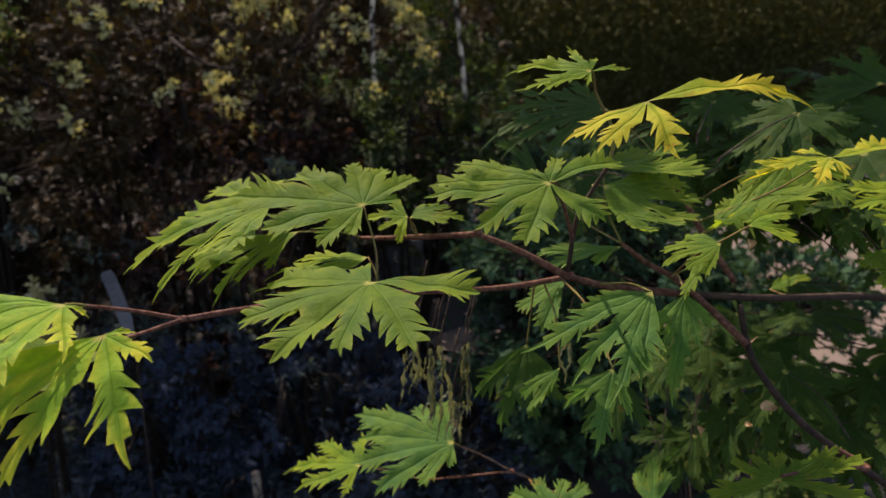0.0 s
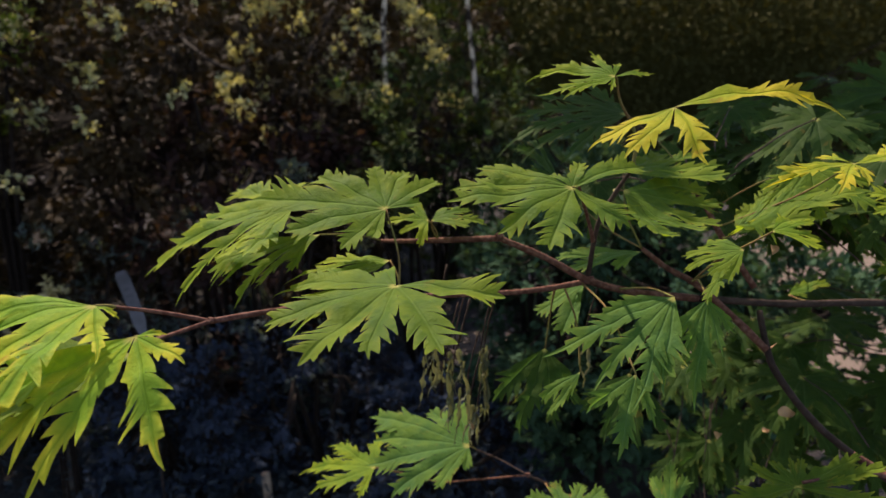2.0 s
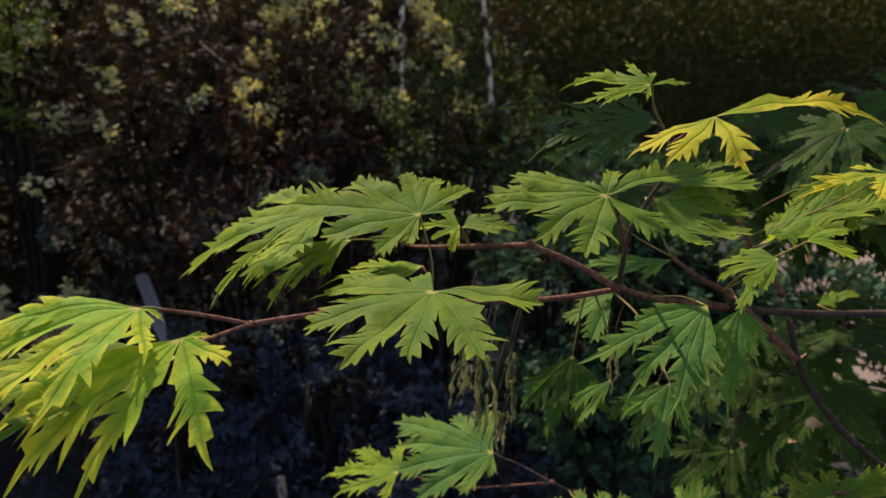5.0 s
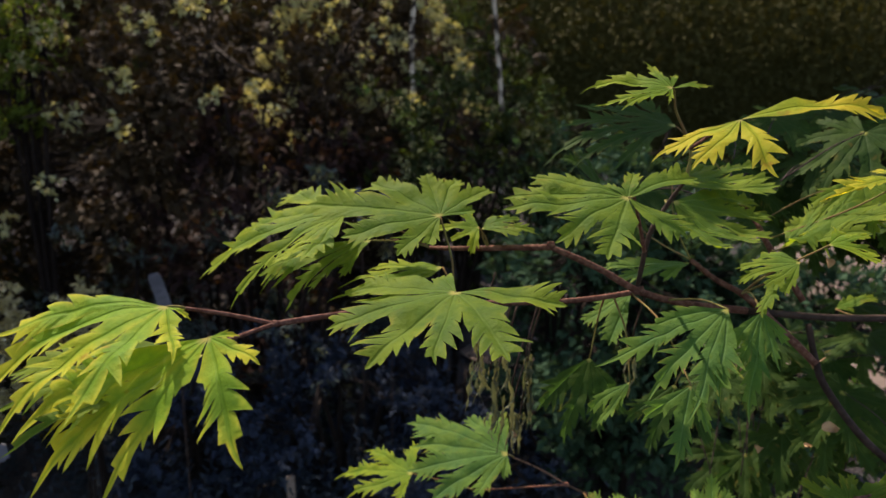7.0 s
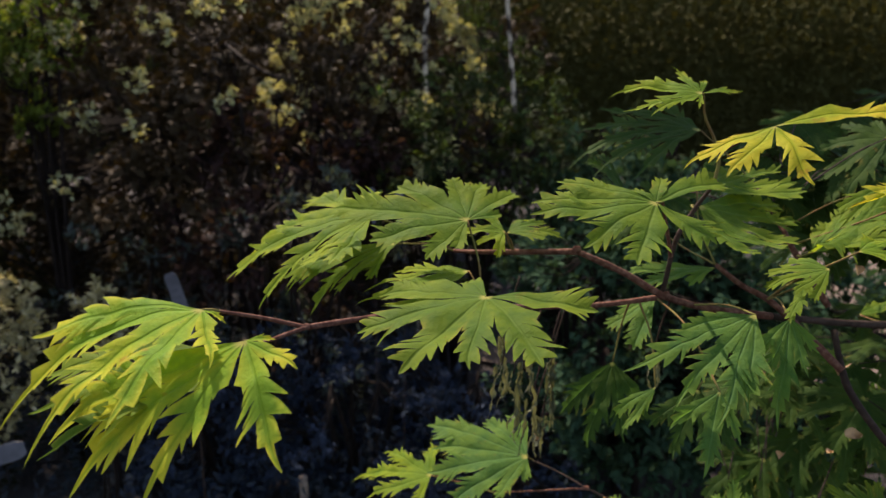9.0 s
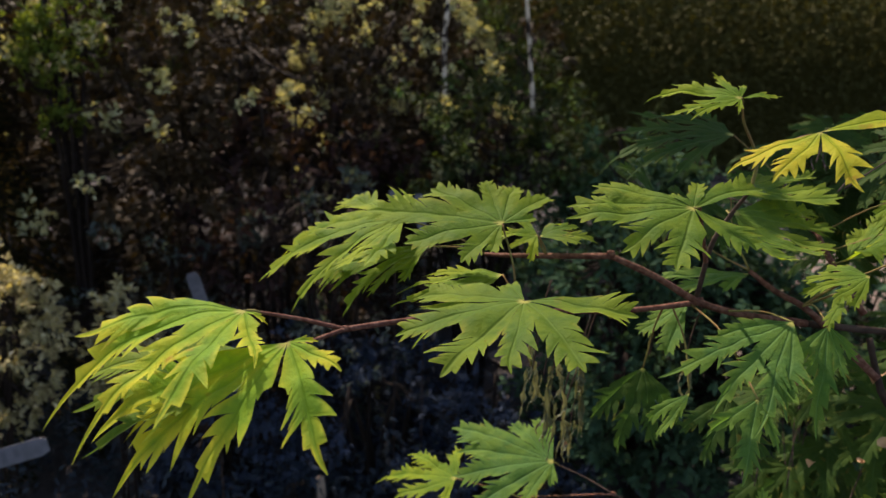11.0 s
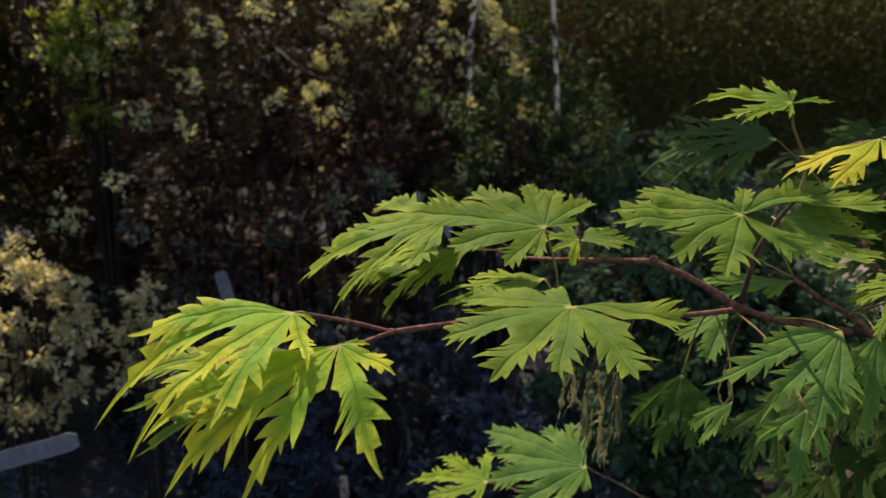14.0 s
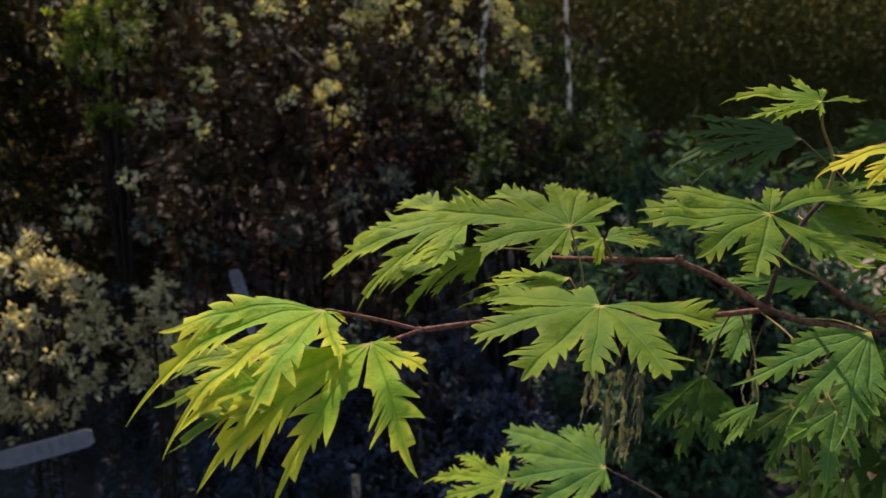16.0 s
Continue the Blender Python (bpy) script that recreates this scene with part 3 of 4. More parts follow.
maple_leaf('g', (0.284, 0.600, 0.953), (1, -13, 13), [(-38, 15, 0.13), (0, 40, 0.08), (26, 37, 0.12)], 1.30, cut=1.00)
maple_leaf('g', (0.399, 0.600, 0.991), (-14, 8, -157), [(-2, 59, 0.20), (-3, 50, 0.02), (21, 64, 0.15)], 1.20, cut=1.00)
maple_leaf('i', (0.098, 0.555, 0.977), (-4, 29, -153), [(-23, 34, 0.16), (-5, 47, 0.08), (28, 52, 0.14)], 1.30, cut=0.85)
maple_leaf('i', (0.182, 0.550, 0.767), (-22, -43, 70), [(-16, 41, 0.12), (5, 52, 0.10), (29, 43, 0.12)], 1.20, cut=0.90)
maple_leaf('i', (0.102, 0.570, 0.753), (-13, -18, 91), [(-54, 43, 0.12), (-20, 40, 0.13), (20, 45, 0.13), (52, 52, 0.10)], 1.20, cut=0.90)
maple_leaf('i', (0.103, 0.405, 0.966), (-8, 41, -115), [(-38, 38, 0.11), (0, 53, 0.12), (32, 32, 0.11)], 0.90, cut=1.10)
maple_leaf('i', (0.082, 0.470, 0.938), (-7, 38, -141), [(-23, 34, 0.12), (1, 40, 0.14), (6, 24, 0.10)], 1.00, cut=1.00)


SPARES = {}


def spare_leaf(colour, at, turn, size, seed):
    """A maple leaf of nine ordinary lobes, one of a few shapes."""
    key = (colour, seed % 7)
    if key not in SPARES:
        r = random.Random(seed % 7 + 50)
        lobes = []
        for k in range(-4, 5):
            lobes.append((-k * 33 + r.uniform(-5, 5), 75 * (1 - 0.035 * k * k) * r.uniform(0.88, 1.08), r.uniform(0.1, 0.32)))
        SPARES[key] = leaf_mesh(colour, lobes, 300 + seed % 7, Matrix.Identity(3), 1.05, 1.0, False)
    leaf = part("leaf", SPARES[key], maple, leaf_label(colour), Vector(at) - BASE)
    m = pose(0, 0, 0, *turn).to_3x3()
    leaf.matrix_basis = Matrix.Translation(Vector(at) - BASE) @ m.to_4x4() @ Matrix.Scale(size / 75, 4)
    stalk = petiole_to(at, m @ Vector((1, 0, 0)))
    if stalk:
        # stalks of the shade-coloured leaves take the darkened bark too
        ob = part("petiole", mesh_from("petiole", stalk[0], stalk[1], LIMB if colour == "d" else PETIOLE), leaf)
        ob.matrix_basis = (m.to_4x4() @ Matrix.Scale(size / 75, 4)).inverted()
    return leaf


def leaf_mass(count, centre, spread, seed, face=-90, swing=80, nearest=0.53, gap=(9, 9), kinds="g"):
    """Ordinary leaves filling one part of the crown; most point their tips out and down."""
    r = random.Random(seed)
    made = 0
    while made < count:
        d = Vector((r.gauss(0, 0.5), r.gauss(0, 0.5), r.gauss(0, 0.5)))
        if d.length > 1:
            continue
        at = (centre[0] + d.x * spread[0], centre[1] + d.y * spread[1], centre[2] + d.z * spread[2])
        if at[1] < nearest or (at[0] - gap[0]) ** 2 + (at[1] - gap[1]) ** 2 < 0.015:
            continue
        made += 1
        turn = (r.uniform(-14, 14), r.uniform(8, 42), face + r.uniform(-swing, swing))
        spare_leaf(r.choice(kinds), at, turn, r.uniform(58, 88), seed * 100 + made)


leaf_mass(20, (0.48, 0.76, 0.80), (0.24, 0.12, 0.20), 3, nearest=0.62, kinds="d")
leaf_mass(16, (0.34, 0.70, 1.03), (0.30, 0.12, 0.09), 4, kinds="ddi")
# Added unseen crown above the view casts shade; its gap lets sun through.
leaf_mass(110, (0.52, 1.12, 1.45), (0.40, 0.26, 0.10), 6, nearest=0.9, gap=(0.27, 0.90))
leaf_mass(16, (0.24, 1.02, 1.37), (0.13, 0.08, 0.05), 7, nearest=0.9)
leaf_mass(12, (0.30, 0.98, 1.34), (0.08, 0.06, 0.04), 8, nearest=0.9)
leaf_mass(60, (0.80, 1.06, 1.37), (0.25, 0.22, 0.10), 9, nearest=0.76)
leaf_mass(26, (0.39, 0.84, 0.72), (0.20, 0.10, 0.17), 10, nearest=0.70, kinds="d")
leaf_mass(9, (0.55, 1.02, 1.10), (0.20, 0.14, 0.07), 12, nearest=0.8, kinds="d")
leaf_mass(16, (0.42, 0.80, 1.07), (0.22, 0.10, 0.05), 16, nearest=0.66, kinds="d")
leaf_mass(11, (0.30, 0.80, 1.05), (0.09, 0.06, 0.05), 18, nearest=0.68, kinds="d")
# Unseen leaves added overhead to shade one leaf below.
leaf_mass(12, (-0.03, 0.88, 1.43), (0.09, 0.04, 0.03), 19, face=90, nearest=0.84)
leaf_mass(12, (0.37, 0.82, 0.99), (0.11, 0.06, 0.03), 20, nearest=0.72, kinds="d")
# More unseen leaves added high up to block the sun.
leaf_mass(26, (0.18, 1.02, 1.39), (0.22, 0.10, 0.05), 13, nearest=0.9)
leaf_mass(50, (0.26, 1.14, 1.36), (0.26, 0.16, 0.07), 14, nearest=0.9)
leaf_mass(60, (0.44, 1.28, 1.46), (0.36, 0.20, 0.07), 15, nearest=1.0)


def withered_leaf(at, length, seed, strips=4):
    """A dead leaf hanging as a bundle of narrow, twisted, shrivelled lobes."""
    r = random.Random(seed)
    verts, faces = [], []
    for k in range(strips):
        n, k0 = 26, len(verts)
        x0, y0 = r.uniform(-0.006, 0.006), r.uniform(-0.006, 0.006)
        long = length * r.uniform(0.55, 1.1)
        a = r.uniform(0, 6)
        for i in range(n + 1):
            t = i / n
            a += r.gauss(0, 0.35)
            w = 0.0019 * (0.35 + math.sin(math.pi * min(1, 0.1 + t)) ** 0.6) * (0.75 + 0.6 * noise.noise((seed + k * 3.3, t * 7, 4)))
            bend = noise.noise((seed * 3.1 + k * 7.7, t * 2.2, 0.5))
            cx = x0 + 0.012 * t * bend + 0.0012 * noise.noise((seed + k, t * 14, 2))
            cy = y0 + 0.010 * t * noise.noise((seed * 1.7 + k, t * 2.0, 8))
            z = -long * t + r.uniform(-0.0006, 0.0006)
            for sgn in (-1, 0, 1):
                verts.append((cx + sgn * w * math.cos(a), cy + sgn * w * math.sin(a) + (0.0016 if sgn == 0 else 0), z + r.uniform(-0.001, 0.001) * abs(sgn)))
        for i in range(n):
            for c in range(2):
                q = k0 + i * 3 + c
                faces.append((q, q + 1, q + 4, q + 3))
    stalk = tube(smooth_line([Vector((0, 0, 0)), Vector((0.003, 0.004, 0.02)), Vector((0.010, 0.004, 0.05))], 4), 0.0006, 0.0008, 5)
    ob = part("withered_leaf", mesh_from("withered_leaf", verts, faces, WITHERED), maple, "grey-green shrivelled hanging maple leaf", Vector(at) - BASE)
    part("petiole", mesh_from("petiole", stalk[0], stalk[1], LIMB), ob)
    return ob


withered_leaf((-0.022, 0.531, 0.947), 0.045, 21, 3)
withered_leaf((-0.007, 0.527, 0.930), 0.052, 22, 4)
withered_leaf((0.016, 0.556, 0.919), 0.055, 23, 3)
withered_leaf((0.007, 0.562, 0.863), 0.030, 24, 3)
withered_leaf((-0.013, 0.543, 0.912), 0.030, 25, 2)
withered_leaf((0.098, 0.542, 0.931), 0.040, 26, 2)
withered_leaf((-0.024, 0.517, 0.930), 0.055, 31, 3)
withered_leaf((-0.004, 0.535, 0.918), 0.060, 32, 3)
withered_leaf((0.004, 0.548, 0.886), 0.050, 33, 3)
withered_leaf((0.014, 0.563, 0.863), 0.040, 34, 3)
withered_leaf((-0.009, 0.540, 0.896), 0.050, 35, 3)
withered_leaf((0.018, 0.556, 0.915), 0.060, 36, 3)


def dry_leaf(at, turn, size):
    """A small curled tan scrap of dead leaf caught among the twigs."""
    n = 8
    verts, faces = [], []
    for i in range(n + 1):
        t = i / n
        w = size * 0.42 * math.sin(math.pi * (0.08 + 0.92 * t) ** 0.8) ** 0.7
        for c in range(5):
            u = c / 2 - 1
            verts.append((t * size, u * w, size * (0.35 * u * u * (0.4 + t) + 0.12 * math.sin(5 * t))))
    for i in range(n):
        for c in range(4):
            q = i * 5 + c
            faces.append((q, q + 1, q + 6, q + 5))
    ob = part("dry_leaf", mesh_from("dry_leaf", verts, faces, DRY), maple, "small curled tan dead leaf", Vector(at) - BASE)
    ob.rotation_euler = Euler([radians(v) for v in turn])
    return ob


dry_leaf((0.251, 0.631, 0.802), (20, 60, 100), 0.010)
dry_leaf((0.292, 0.632, 0.804), (10, 20, 30), 0.008)
dry_leaf((0.199, 0.456, 1.034), (0, 70, 40), 0.007)
dry_leaf((0.239, 0.527, 0.934), (0, 40, 80), 0.016)
dry_leaf((0.292, 0.607, 0.836), (30, 10, 0), 0.014)
dry_leaf((0.192, 0.558, 0.913), (0, 30, 60), 0.012)
dry_leaf((0.007, 0.559, 0.849), (0, 60, 20), 0.007)


# ---- plants behind ----
def leaf_cloud(centres, ways, length, width, curl=0.25, jitter=0.25):
    """Many small pointed, folded leaves, all in one sheet of faces: places, directions, sizes."""
    n = len(centres)
    ways = ways / np.linalg.norm(ways, axis=1, keepdims=True)
    up = np.tile((0.0, 0.0, 1.0), (n, 1)) + rng.normal(0, 0.45, (n, 3))
    side = np.cross(ways, up)
    side /= np.linalg.norm(side, axis=1, keepdims=True)
    nor = np.cross(side, ways)
    ln = length * rng.uniform(1 - jitter, 1 + jitter, (n, 1))
    wd = width * rng.uniform(1 - jitter, 1 + jitter, (n, 1))
    shape = ((0, 0, 0), (0.35, 0.9, 0.10), (0.35, 0, 0), (0.35, -0.9, 0.10), (0.70, 0.8, 0.02), (0.70, 0, -0.05), (0.70, -0.8, 0.02), (1.0, 0, -curl))
    verts = np.empty((n, 8, 3))
    for k, (a, b, c) in enumerate(shape):
        verts[:, k] = centres + ways * ln * a + side * wd * b * 0.5 + nor * ln * c * 0.6
    quads = np.array(((0, 2, 1, 1), (0, 3, 2, 2), (1, 2, 5, 4), (2, 3, 6, 5), (4, 5, 7, 7), (5, 6, 7, 7)))
    faces = []
    base = np.arange(n) * 8
    for q in quads:
        fs = (base[:, None] + q[None, :]).tolist()
        faces += [tuple(dict.fromkeys(g)) for g in fs]
    return verts.reshape(-1, 3), faces


def unit(n):
    v = rng.normal(0, 1, (n, 3))
    return v / np.linalg.norm(v, axis=1, keepdims=True)


def shrub(name, at, height, radius, mat, label, whorls, per, length, width, bark=BROWN_BARK, low=0.15, thick=0.012, category="shrub", lean=(0, 0), inner=0.35, lit_clumps=0):
    """A many-stemmed bush: forking stems that carry whorls of leaves, more of them near the outside."""
    bush = thing(name, at, label, category)
    stems, tips = [], []
    mains = 7
    for k in range(mains):
        a = 2 * math.pi * (k + rng.uniform(-0.3, 0.3)) / mains
        out = radius * rng.uniform(0.25, 0.75)
        top = Vector((math.cos(a) * out + lean[0], math.sin(a) * out + lean[1], height * rng.uniform(0.62, 0.92)))
        mid = Vector((top.x * 0.35, top.y * 0.35, top.z * 0.45)) + Vector(rng.normal(0, radius * 0.06, 3))
        line = smooth_line([Vector((math.cos(a) * 0.03, math.sin(a) * 0.03, -0.02)), mid, top], 6)
        sv, sf = tube(line, thick, thick * 0.35, 6, 0.08)
        part("stem", mesh_from("stem", sv, sf, bark), bush)
        tips.append(line)
    clumps = max(12, whorls // 9)
    hubs = unit(clumps) * (rng.uniform(inner, 1.0, (clumps, 1)) ** 0.6)
    spots = hubs[rng.integers(0, clumps, whorls)] * (radius, radius, height * (1 - low) / 2)
    spots += rng.normal(0, length * 1.15, (whorls, 3)) * (1, 1, 0.8)
    spots += (lean[0] * 0.5, lean[1] * 0.5, height * (1 + low) / 2)
    spots[:, 2] = np.maximum(spots[:, 2], 0.02)
    lumps = np.array([noise.noise((p[0] * 3.1 + at[0] * 7, p[1] * 3.1, p[2] * 3.1)) for p in spots])
    keep = lumps > -0.28
    spots, lumps = spots[keep], lumps[keep]
    mids = np.array([tuple(q) for line in tips for q in line[4:]])
    c_all, w_all = [], []
    for k, s in enumerate(spots):
        d = np.linalg.norm(mids - s, axis=1)
        root = mids[int(d.argmin())]
        if k % 3 == 0:
            q = Vector((s + root) / 2) + Vector((0, 0, -0.03))
            stems.append(tube(smooth_line([Vector(root), q, Vector(s)], 3), thick * 0.3, thick * 0.12, 4))
        out = s - root
        out = out / max(1e-4, np.linalg.norm(out))
        w = unit(per) * 0.85 + out * 0.7 + np.array((0, 0, 0.15))
        c_all.append(s + w * length * 0.15 + rng.normal(0, length * 0.35, (per, 3)) * 0.6)
        w_all.append(w)
    v, f = leaf_cloud(np.concatenate(c_all), np.concatenate(w_all), length, width)
    sv, sf = joined(stems)
    tagged(part("twig_growth", mesh_from("twig_growth", sv, sf, bark), bush), kind="stuff")
    # Pale clumps on the front and top stand in for sunlit leaves.
    if lit_clumps:
        hubs2 = unit(lit_clumps * 3)
        hubs2 = hubs2[(hubs2[:, 1] < 0.35) & (hubs2[:, 2] > rng.uniform(-0.4, 0.75, len(hubs2)))][:lit_clumps] * rng.uniform(0.86, 1.04, (1, 1))
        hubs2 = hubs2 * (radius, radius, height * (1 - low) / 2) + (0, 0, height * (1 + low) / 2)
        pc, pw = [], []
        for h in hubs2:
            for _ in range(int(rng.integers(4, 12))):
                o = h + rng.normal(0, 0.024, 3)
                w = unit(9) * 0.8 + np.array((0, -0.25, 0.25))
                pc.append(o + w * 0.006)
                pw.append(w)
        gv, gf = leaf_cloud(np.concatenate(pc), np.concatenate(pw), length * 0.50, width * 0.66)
        tagged(part("lit_growth", mesh_from("lit_growth", gv, gf, LITLEAF), bush, "pale yellow-green leaf clusters coloured as if sunlit"), kind="stuff")
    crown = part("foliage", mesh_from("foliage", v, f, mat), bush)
    tagged(crown, kind="stuff")
    return bush


shrub("evergreen_shrub", (-1.05, 2.72, 0), 1.55, 0.88, EVERGREEN, "dark evergreen shrub with glossy leaves, clusters coloured as if sunlit", 1900, 9, 0.038, 0.016, low=0.03, lit_clumps=84)
shrub("evergreen_shrub", (-0.50, 3.20, 0), 1.55, 0.50, EVERGREEN, "tall evergreen shrub with pale leaf whorls coloured as if sunlit", 1500, 9, 0.038, 0.016, low=0.03, lit_clumps=80)
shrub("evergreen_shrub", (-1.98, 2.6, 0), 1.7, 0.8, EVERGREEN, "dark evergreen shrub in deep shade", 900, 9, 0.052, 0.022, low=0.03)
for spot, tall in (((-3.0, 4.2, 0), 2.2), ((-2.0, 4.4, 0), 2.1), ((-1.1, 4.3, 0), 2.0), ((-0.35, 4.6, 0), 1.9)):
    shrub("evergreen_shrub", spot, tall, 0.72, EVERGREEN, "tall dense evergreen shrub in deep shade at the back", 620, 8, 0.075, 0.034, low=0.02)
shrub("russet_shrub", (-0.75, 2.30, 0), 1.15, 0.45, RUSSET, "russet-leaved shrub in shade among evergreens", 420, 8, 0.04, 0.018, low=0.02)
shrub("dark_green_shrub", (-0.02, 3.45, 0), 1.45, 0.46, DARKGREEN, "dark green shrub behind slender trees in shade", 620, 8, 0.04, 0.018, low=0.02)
shrub("blue_grey_shrub", (-0.52, 1.98, 0), 0.86, 0.28, BLUELEAF, "small blue-grey leaved shrub", 420, 9, 0.024, 0.008, low=0.02)
shrub("blue_grey_shrub", (-0.98, 1.85, 0), 0.72, 0.25, BLUELEAF, "small dim blue-grey shrub in shade", 300, 9, 0.024, 0.008, low=0.02)
shrub("dark_green_shrub", (0.52, 2.75, 0), 1.05, 0.40, DARKGREEN, "low dark green shrub with a few bright leaves", 420, 8, 0.035, 0.016, low=0.02)
shrub("lime_shrub", (-1.28, 2.02, 0), 1.62, 0.095, LIME, "narrow green shrub with hanging bright shoots", 330, 8, 0.024, 0.009, low=0.55)
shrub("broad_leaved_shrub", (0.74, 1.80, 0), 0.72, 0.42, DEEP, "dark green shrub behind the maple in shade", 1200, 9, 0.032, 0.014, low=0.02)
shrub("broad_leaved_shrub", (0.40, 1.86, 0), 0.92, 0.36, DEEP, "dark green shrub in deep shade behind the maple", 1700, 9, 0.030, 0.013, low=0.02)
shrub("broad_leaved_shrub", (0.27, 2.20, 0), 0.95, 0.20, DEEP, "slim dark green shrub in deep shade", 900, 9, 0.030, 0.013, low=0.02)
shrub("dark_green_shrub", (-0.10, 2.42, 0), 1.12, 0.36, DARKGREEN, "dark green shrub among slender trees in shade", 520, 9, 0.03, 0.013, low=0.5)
# Added dark fillers that hide lit soil where only shade should show.
shrub("dark_ground_shrub", (-0.34, 1.78, 0), 0.46, 0.30, GLOOM, "low shrub added with shade put into its blue-green leaves", 900, 9, 0.019, 0.008, low=0.02)
shrub("dark_ground_shrub", (-0.02, 1.70, 0), 0.36, 0.28, GLOOM, "low shrub added with shade put into its blue-green leaves", 900, 9, 0.019, 0.008, low=0.02)
shrub("dark_ground_shrub", (-0.70, 1.72, 0), 0.50, 0.28, GLOOM, "low shrub added with shade put into its blue-green leaves", 900, 9, 0.019, 0.008, low=0.02)
shrub("pale_leaved_bush", (-1.16, 1.42, 0), 0.76, 0.145, GREYLEAF, "dense small-leaved bush with pale sunlit tips", 560, 9, 0.017, 0.008, thick=0.006, low=0.42, inner=0.75)
shrub("pale_leaved_bush", (-0.92, 1.54, 0), 0.64, 0.07, GREYLEAF, "slender small-leaved bush with pale tips", 230, 9, 0.017, 0.008, thick=0.005, low=0.58, inner=0.75)


def hedge(at, width, depth, height, count):
    ob = thing("hedge", at, "tall dark green hedge in shade across the path", "hedge")
    p = np.stack([rng.uniform(-width / 2, width / 2, count), -depth / 2 + depth * rng.uniform(0, 1, count) ** 2, rng.uniform(0, height, count)], 1)
    p[:, 1] += 0.14 * np.array([noise.noise((q[0] * 1.8, 0, q[2] * 1.8)) for q in p])
    p[:, 2] += 0.2 * np.array([noise.noise((q[0] * 1.3, 5, 0)) for q in p]) * p[:, 2] / height
    w = unit(count) + np.array((0, -0.7, 0.1))
    v, f = leaf_cloud(p, w, 0.075, 0.036)
    tagged(part("foliage", mesh_from("foliage", v, f, HEDGE), ob), kind="stuff")
    for x in np.arange(-width / 2 + 0.2, width / 2, 0.45):
        q = Vector((x + rng.uniform(-0.15, 0.15), 0.24, -0.02))
        sv, sf = tube(smooth_line([q, q + Vector((0.04, 0.0, height * 0.45)), q + Vector((-0.03, 0, height * 0.85))], 5), 0.03, 0.008, 6, 0.1)
        part("stem", mesh_from("stem", sv, sf, BROWN_BARK), ob)
    core = [(-width / 2, 0.12, 0), (width / 2, 0.12, 0), (width / 2, 0.12, height * 0.9), (-width / 2, 0.12, height * 0.9), (-width / 2, 0.35, 0), (width / 2, 0.35, 0), (width / 2, 0.35, height * 0.9), (-width / 2, 0.35, height * 0.9)]
    part("inner_growth", mesh_from("inner_growth", core, [(0, 1, 2, 3), (5, 4, 7, 6), (3, 2, 6, 7), (1, 5, 6, 2), (4, 0, 3, 7)], HEDGE, smooth=False), ob)
    return ob


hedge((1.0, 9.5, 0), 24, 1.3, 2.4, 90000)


def sapling(at, top, radius, label, crown, spread, clumps):
    """A slender pale stem with a loose, unseen crown added high up for shade."""
    ob = thing("slender_tree", at, label, "tree")
    t = Vector(top) - Vector(at)
    stations = [Vector((0, 0, -0.02))]
    for k in range(1, 12):
        stations.append(t * (k / 11) + Vector((rng.uniform(-0.020, 0.020), rng.uniform(-0.020, 0.020), 0)))
    line = smooth_line(stations, 4)
    v, f = tube(line, radius, radius * 0.6, 9, 0.22)
    part("stem", mesh_from("stem", v, f, GREY_BARK), ob)
    # boughs rise from the upper stem and carry clumps of leaves
    boughs, p, w = [], [], []
    for k in range(clumps):
        q = line[int(rng.integers(len(line) * 3 // 4, len(line)))]
        d = unit(1)[0] * rng.uniform(0.5, 1.0) * np.array(spread)
        hub = Vector(crown) - Vector(at) + Vector(d)
        mid = (q + hub) / 2 + Vector((0, 0, 0.06))
        boughs.append(tube(smooth_line([q, mid, hub], 4), radius * 0.4, radius * 0.1, 5))
        c = np.array(hub) + rng.normal(0, 0.075, (44, 3)) * (1, 1, 0.6)
        p.append(c)
        w.append(unit(44) + (0, 0, -0.25))
    bv, bf = joined(boughs)
    tagged(part("bough_growth", mesh_from("bough_growth", bv, bf, GREY_BARK), ob), kind="stuff")
    lv, lf = leaf_cloud(np.concatenate(p), np.concatenate(w), 0.065, 0.030)
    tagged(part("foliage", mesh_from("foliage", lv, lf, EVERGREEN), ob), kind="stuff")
    return ob


sapling((-0.24, 2.50, 0), (-0.255, 2.623, 2.7), 0.0095, "slender tree with a pale grey stem, sun dapple painted in", (-1.35, 3.5, 2.55), (1.0, 0.75, 0.45), 26)
sapling((0.13, 2.74, 0), (-0.024, 2.925, 2.7), 0.0105, "slender tree with a pale grey stem mottled by painted sun dapple", (0.0, 3.75, 2.65), (1.0, 0.8, 0.45), 12)


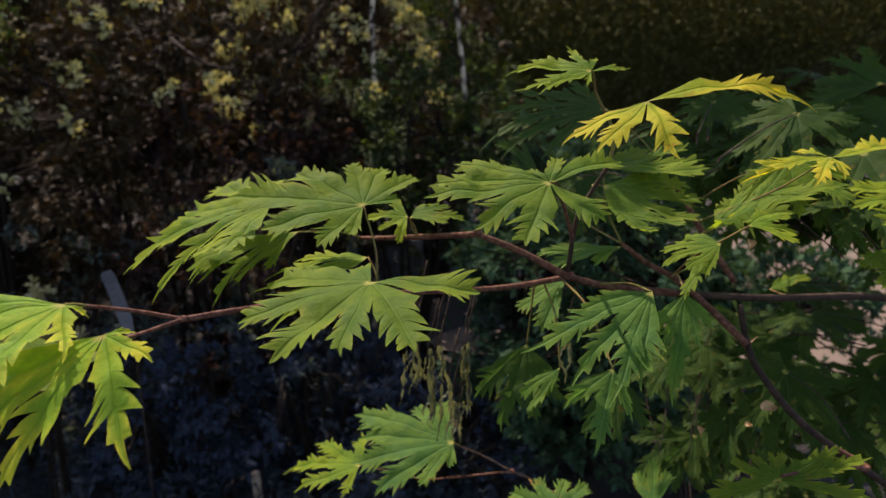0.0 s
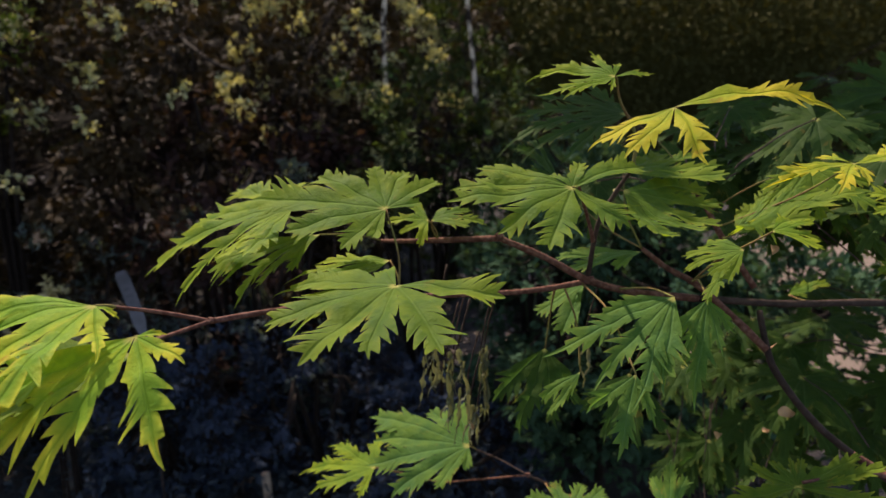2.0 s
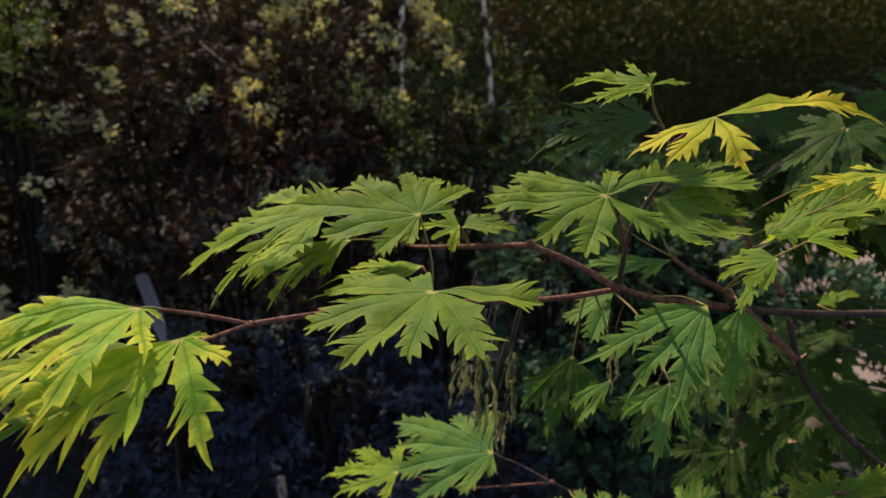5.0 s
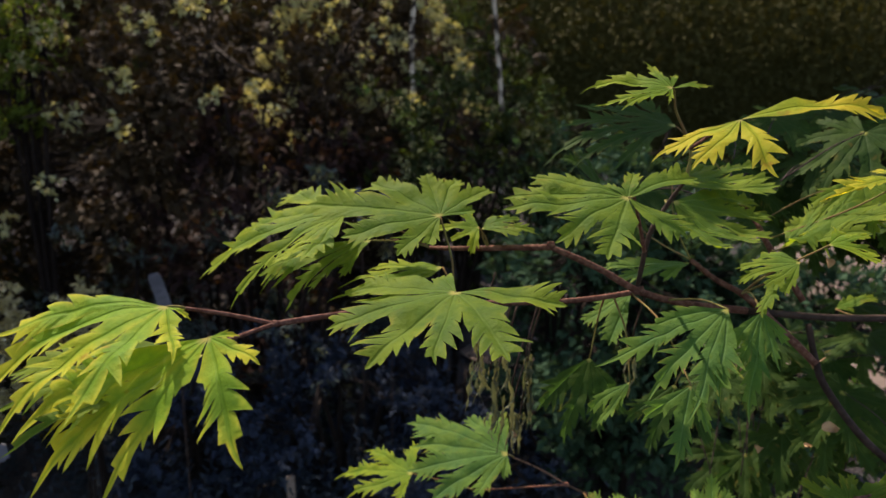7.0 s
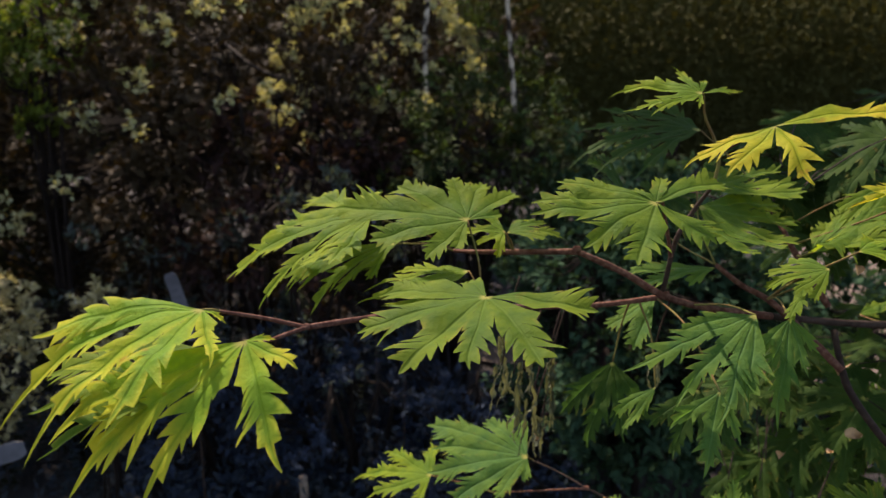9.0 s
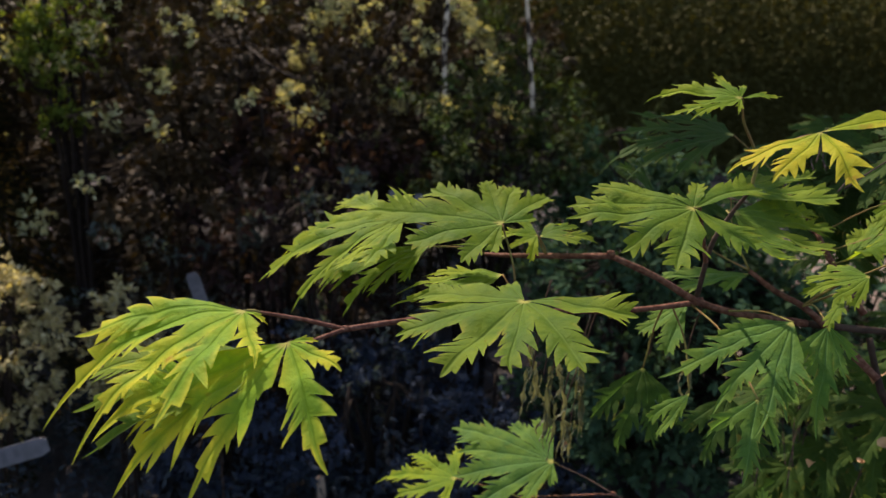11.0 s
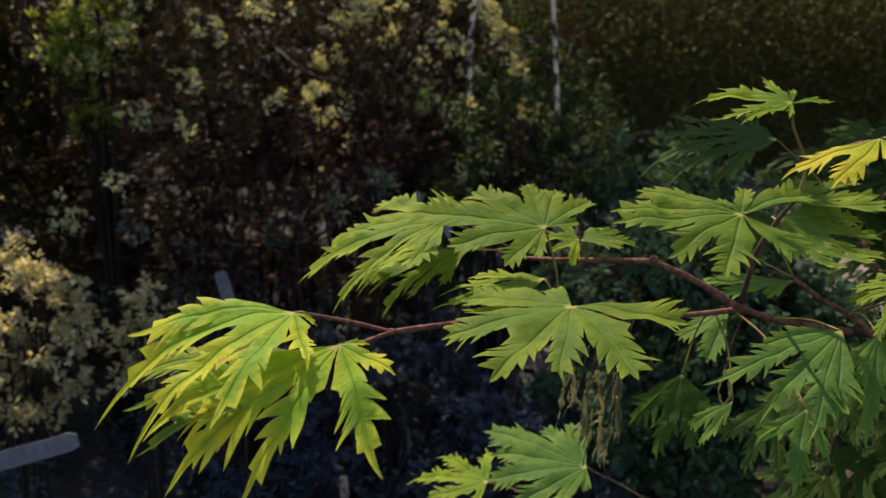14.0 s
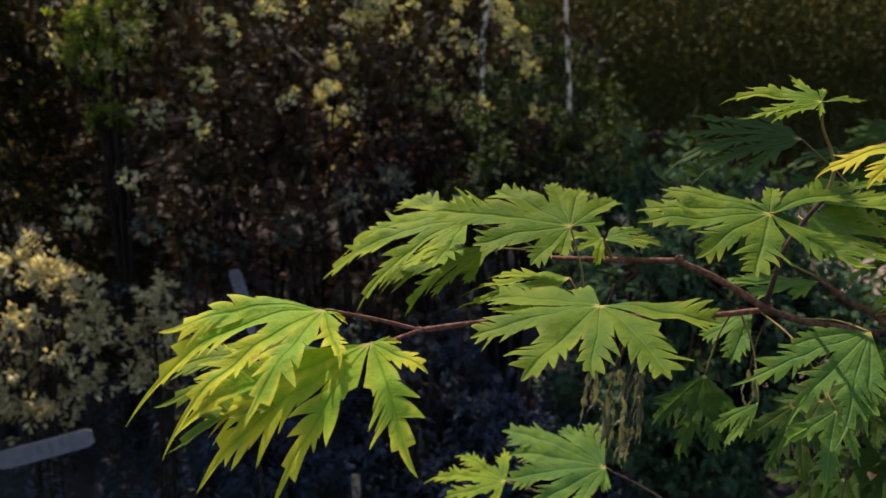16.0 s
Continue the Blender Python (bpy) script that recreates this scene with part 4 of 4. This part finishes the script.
def conifer(at, height, radius, label, tiers=11, around=9):
    ob = thing("conifer", at, label, "tree")
    v, f = tube(smooth_line([Vector((0, 0, -0.02)), Vector((0.01, 0, height * 0.5)), Vector((0, 0, height))], 8), 0.03, 0.006, 8, 0.1)
    part("trunk", mesh_from("trunk", v, f, BROWN_BARK), ob)
    boughs, p, w = [], [], []
    for k in range(tiers):
        z = height * (0.12 + 0.85 * k / tiers)
        reach = radius * (1 - 0.75 * k / tiers)
        for j in range(around):
            a = 2 * math.pi * (j + 0.5 * (k % 2) + rng.uniform(-0.2, 0.2)) / around
            d = Vector((math.cos(a), math.sin(a), 0))
            rr = reach * rng.uniform(0.8, 1.15)
            line = smooth_line([Vector((0, 0, z)), d * rr * 0.5 + Vector((0, 0, z + 0.05)), d * rr * 0.85 + Vector((0, 0, z - 0.03)), d * rr + Vector((0, 0, z - 0.16))], 8)
            boughs.append(tube(line, 0.005, 0.0015, 4))
            side = d.cross(Vector((0, 0, 1)))
            for i, q in enumerate(line[3:]):
                for _ in range(16):
                    u = rng.uniform(-1, 1)
                    spread = 0.07 * (1 - 0.6 * i / len(line))
                    s = q + side * u * spread + d * rng.uniform(-0.012, 0.012) + Vector((0, 0, -abs(u) * 0.012 + rng.uniform(-0.008, 0.008)))
                    p.append(tuple(s))
                    w.append(tuple(d * 0.8 + side * u * 0.9 + Vector((0, 0, -0.35))))
    bv, bf = joined(boughs)
    tagged(part("bough_growth", mesh_from("bough_growth", bv, bf, BROWN_BARK), ob), kind="stuff")
    lv, lf = leaf_cloud(np.array(p), np.array(w) + rng.normal(0, 0.2, (len(p), 3)), 0.024, 0.006)
    tagged(part("foliage", mesh_from("foliage", lv, lf, CONIFER), ob), kind="stuff")
    # only high, outer sprays get the painted sunlight
    tips = rng.permutation(len(p))[: len(p) // 20]
    q = np.array(p)[tips]
    q = q[(np.hypot(q[:, 0], q[:, 1]) > radius * 0.45) & (q[:, 2] > height * 0.45)]
    gv, gf = leaf_cloud(np.repeat(q, 3, axis=0) + rng.normal(0, 0.010, (len(q) * 3, 3)), unit(len(q) * 3) + (0, 0, 0.2), 0.022, 0.008)
    tagged(part("spray_tips", mesh_from("spray_tips", gv, gf, SPRAY), ob, "needle tips coloured golden-orange as if sunlit"), kind="stuff")
    return ob


conifer((-1.64, 1.90, 0), 1.55, 0.42, "drooping conifer with spray tips coloured gold for sunlight")


def low_plants(count, label, x0, x1, y0, y1, tall):
    ob = thing("low_plants", (0, 0, 0), label, "ground cover", kind="stuff")
    p, w = [], []
    for k in range(count):
        x, y = rng.uniform(x0, x1), rng.uniform(y0, y1)
        h = rng.uniform(0.15, 1.0) * tall * (0.6 + 0.6 * noise.noise((x * 3, y * 3, 1)) + 0.3)
        a = rng.uniform(0, 6.28)
        for i in range(14):
            t = i / 14
            p.append((x + math.cos(a) * t * 0.07, y + math.sin(a) * t * 0.07, max(0.0, h) * t))
            b = a + rng.uniform(-1.6, 1.6)
            w.append((math.cos(b), math.sin(b), 0.45 + rng.uniform(-0.3, 0.4)))
    v, f = leaf_cloud(np.array(p), np.array(w), 0.026, 0.007)
    tagged(part("foliage", mesh_from("foliage", v, f, COVER), ob), kind="stuff")


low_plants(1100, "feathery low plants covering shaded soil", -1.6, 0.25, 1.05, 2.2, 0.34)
# Second patch added to cover sunlit soil with shade-dark leaves.
low_plants(1900, "ground cover added under the shrubs, shade put into its colour", -3.0, -0.15, 2.2, 4.2, 0.55)


# ---- small things ----
def plant_label(at, tip, face, width, bend, label):
    """A bent plastic nursery label from at to tip, its print towards face, on a thin wire stake."""
    ob = new("plant_label")
    y = Vector(tip) - Vector(at)
    length = y.length
    y.normalize()
    z = Vector(face)
    z = (z - y * z.dot(y)).normalized()
    ob.matrix_world = Matrix.Translation(at) @ Matrix((y.cross(z), y, z)).transposed().to_4x4()
    tagged(ob, label, "plant label", "plant labels")
    n, th = 18, 0.0009
    verts, faces = [], []
    for i in range(n + 1):
        t = i / n
        y = t * length
        z = bend * t * t * length
        hw = width / 2 * (0.45 + 0.55 * min(1, t / 0.25)) * (math.sqrt(max(0.0, 1 - ((t - 0.9) / 0.1) ** 2)) * 0.35 + 0.65 if t > 0.9 else 1)
        for dx, dz in ((-hw, th), (hw, th), (hw, -th), (-hw, -th)):
            verts.append((dx, y, z + dz))
    for i in range(n):
        for k in range(4):
            a, b = i * 4 + k, i * 4 + (k + 1) % 4
            faces.append((a, b, b + 4, a + 4))
    faces += [(3, 2, 1, 0), (n * 4, n * 4 + 1, n * 4 + 2, n * 4 + 3)]
    part("strip", mesh_from("strip", verts, faces, LABEL, smooth=False), ob)
    bars, bf = [], []
    for j in range(4):
        t0, x0 = 0.42 + 0.1 * j, -0.32 * width
        x1 = width * (0.30 - 0.12 * (j % 2))
        for t, x in ((t0, x0), (t0, x1), (t0 + 0.045, x1), (t0 + 0.045, x0)):
            bars.append((x, t * length, bend * t * t * length + th + 0.0006))
        bf.append(tuple(range(j * 4, j * 4 + 4)))
    foot = Vector((0, 0, -at[2] - 0.03))
    line = [ob.matrix_world.inverted() @ (Vector(at) + Vector((0.004, 0.002, 0.012)) + foot * (k / 6)) for k in range(7)]
    wv, wf = tube(line, 0.0014, 0.0014, 6)
    part("wire_stake", mesh_from("wire_stake", wv, wf, LIMB), ob)
    part("print", mesh_from("print", bars, bf, INK, smooth=False), ob, "faded unreadable print bars")
    return ob


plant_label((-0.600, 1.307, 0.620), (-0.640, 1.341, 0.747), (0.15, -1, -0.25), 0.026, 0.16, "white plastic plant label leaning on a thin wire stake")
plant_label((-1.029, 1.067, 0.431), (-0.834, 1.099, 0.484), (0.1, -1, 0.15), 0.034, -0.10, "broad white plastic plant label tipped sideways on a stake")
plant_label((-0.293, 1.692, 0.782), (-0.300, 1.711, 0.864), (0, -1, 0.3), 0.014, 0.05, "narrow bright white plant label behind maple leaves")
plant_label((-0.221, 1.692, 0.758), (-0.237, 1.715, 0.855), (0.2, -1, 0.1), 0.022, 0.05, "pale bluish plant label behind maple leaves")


def stake(at, height, radius):
    ob = thing("wooden_stake", at, "short pale weathered wooden stake in the soil", "stake")
    v, f = tube(smooth_line([Vector((0, 0, -0.05)), Vector((0.005, 0, height * 0.5)), Vector((0, 0.004, height))], 5), radius, radius * 0.9, 9, 0.08)
    part("post", mesh_from("post", v, f, STAKE), ob)
    return ob


stake((-0.43, 1.47, 0), 0.225, 0.011)
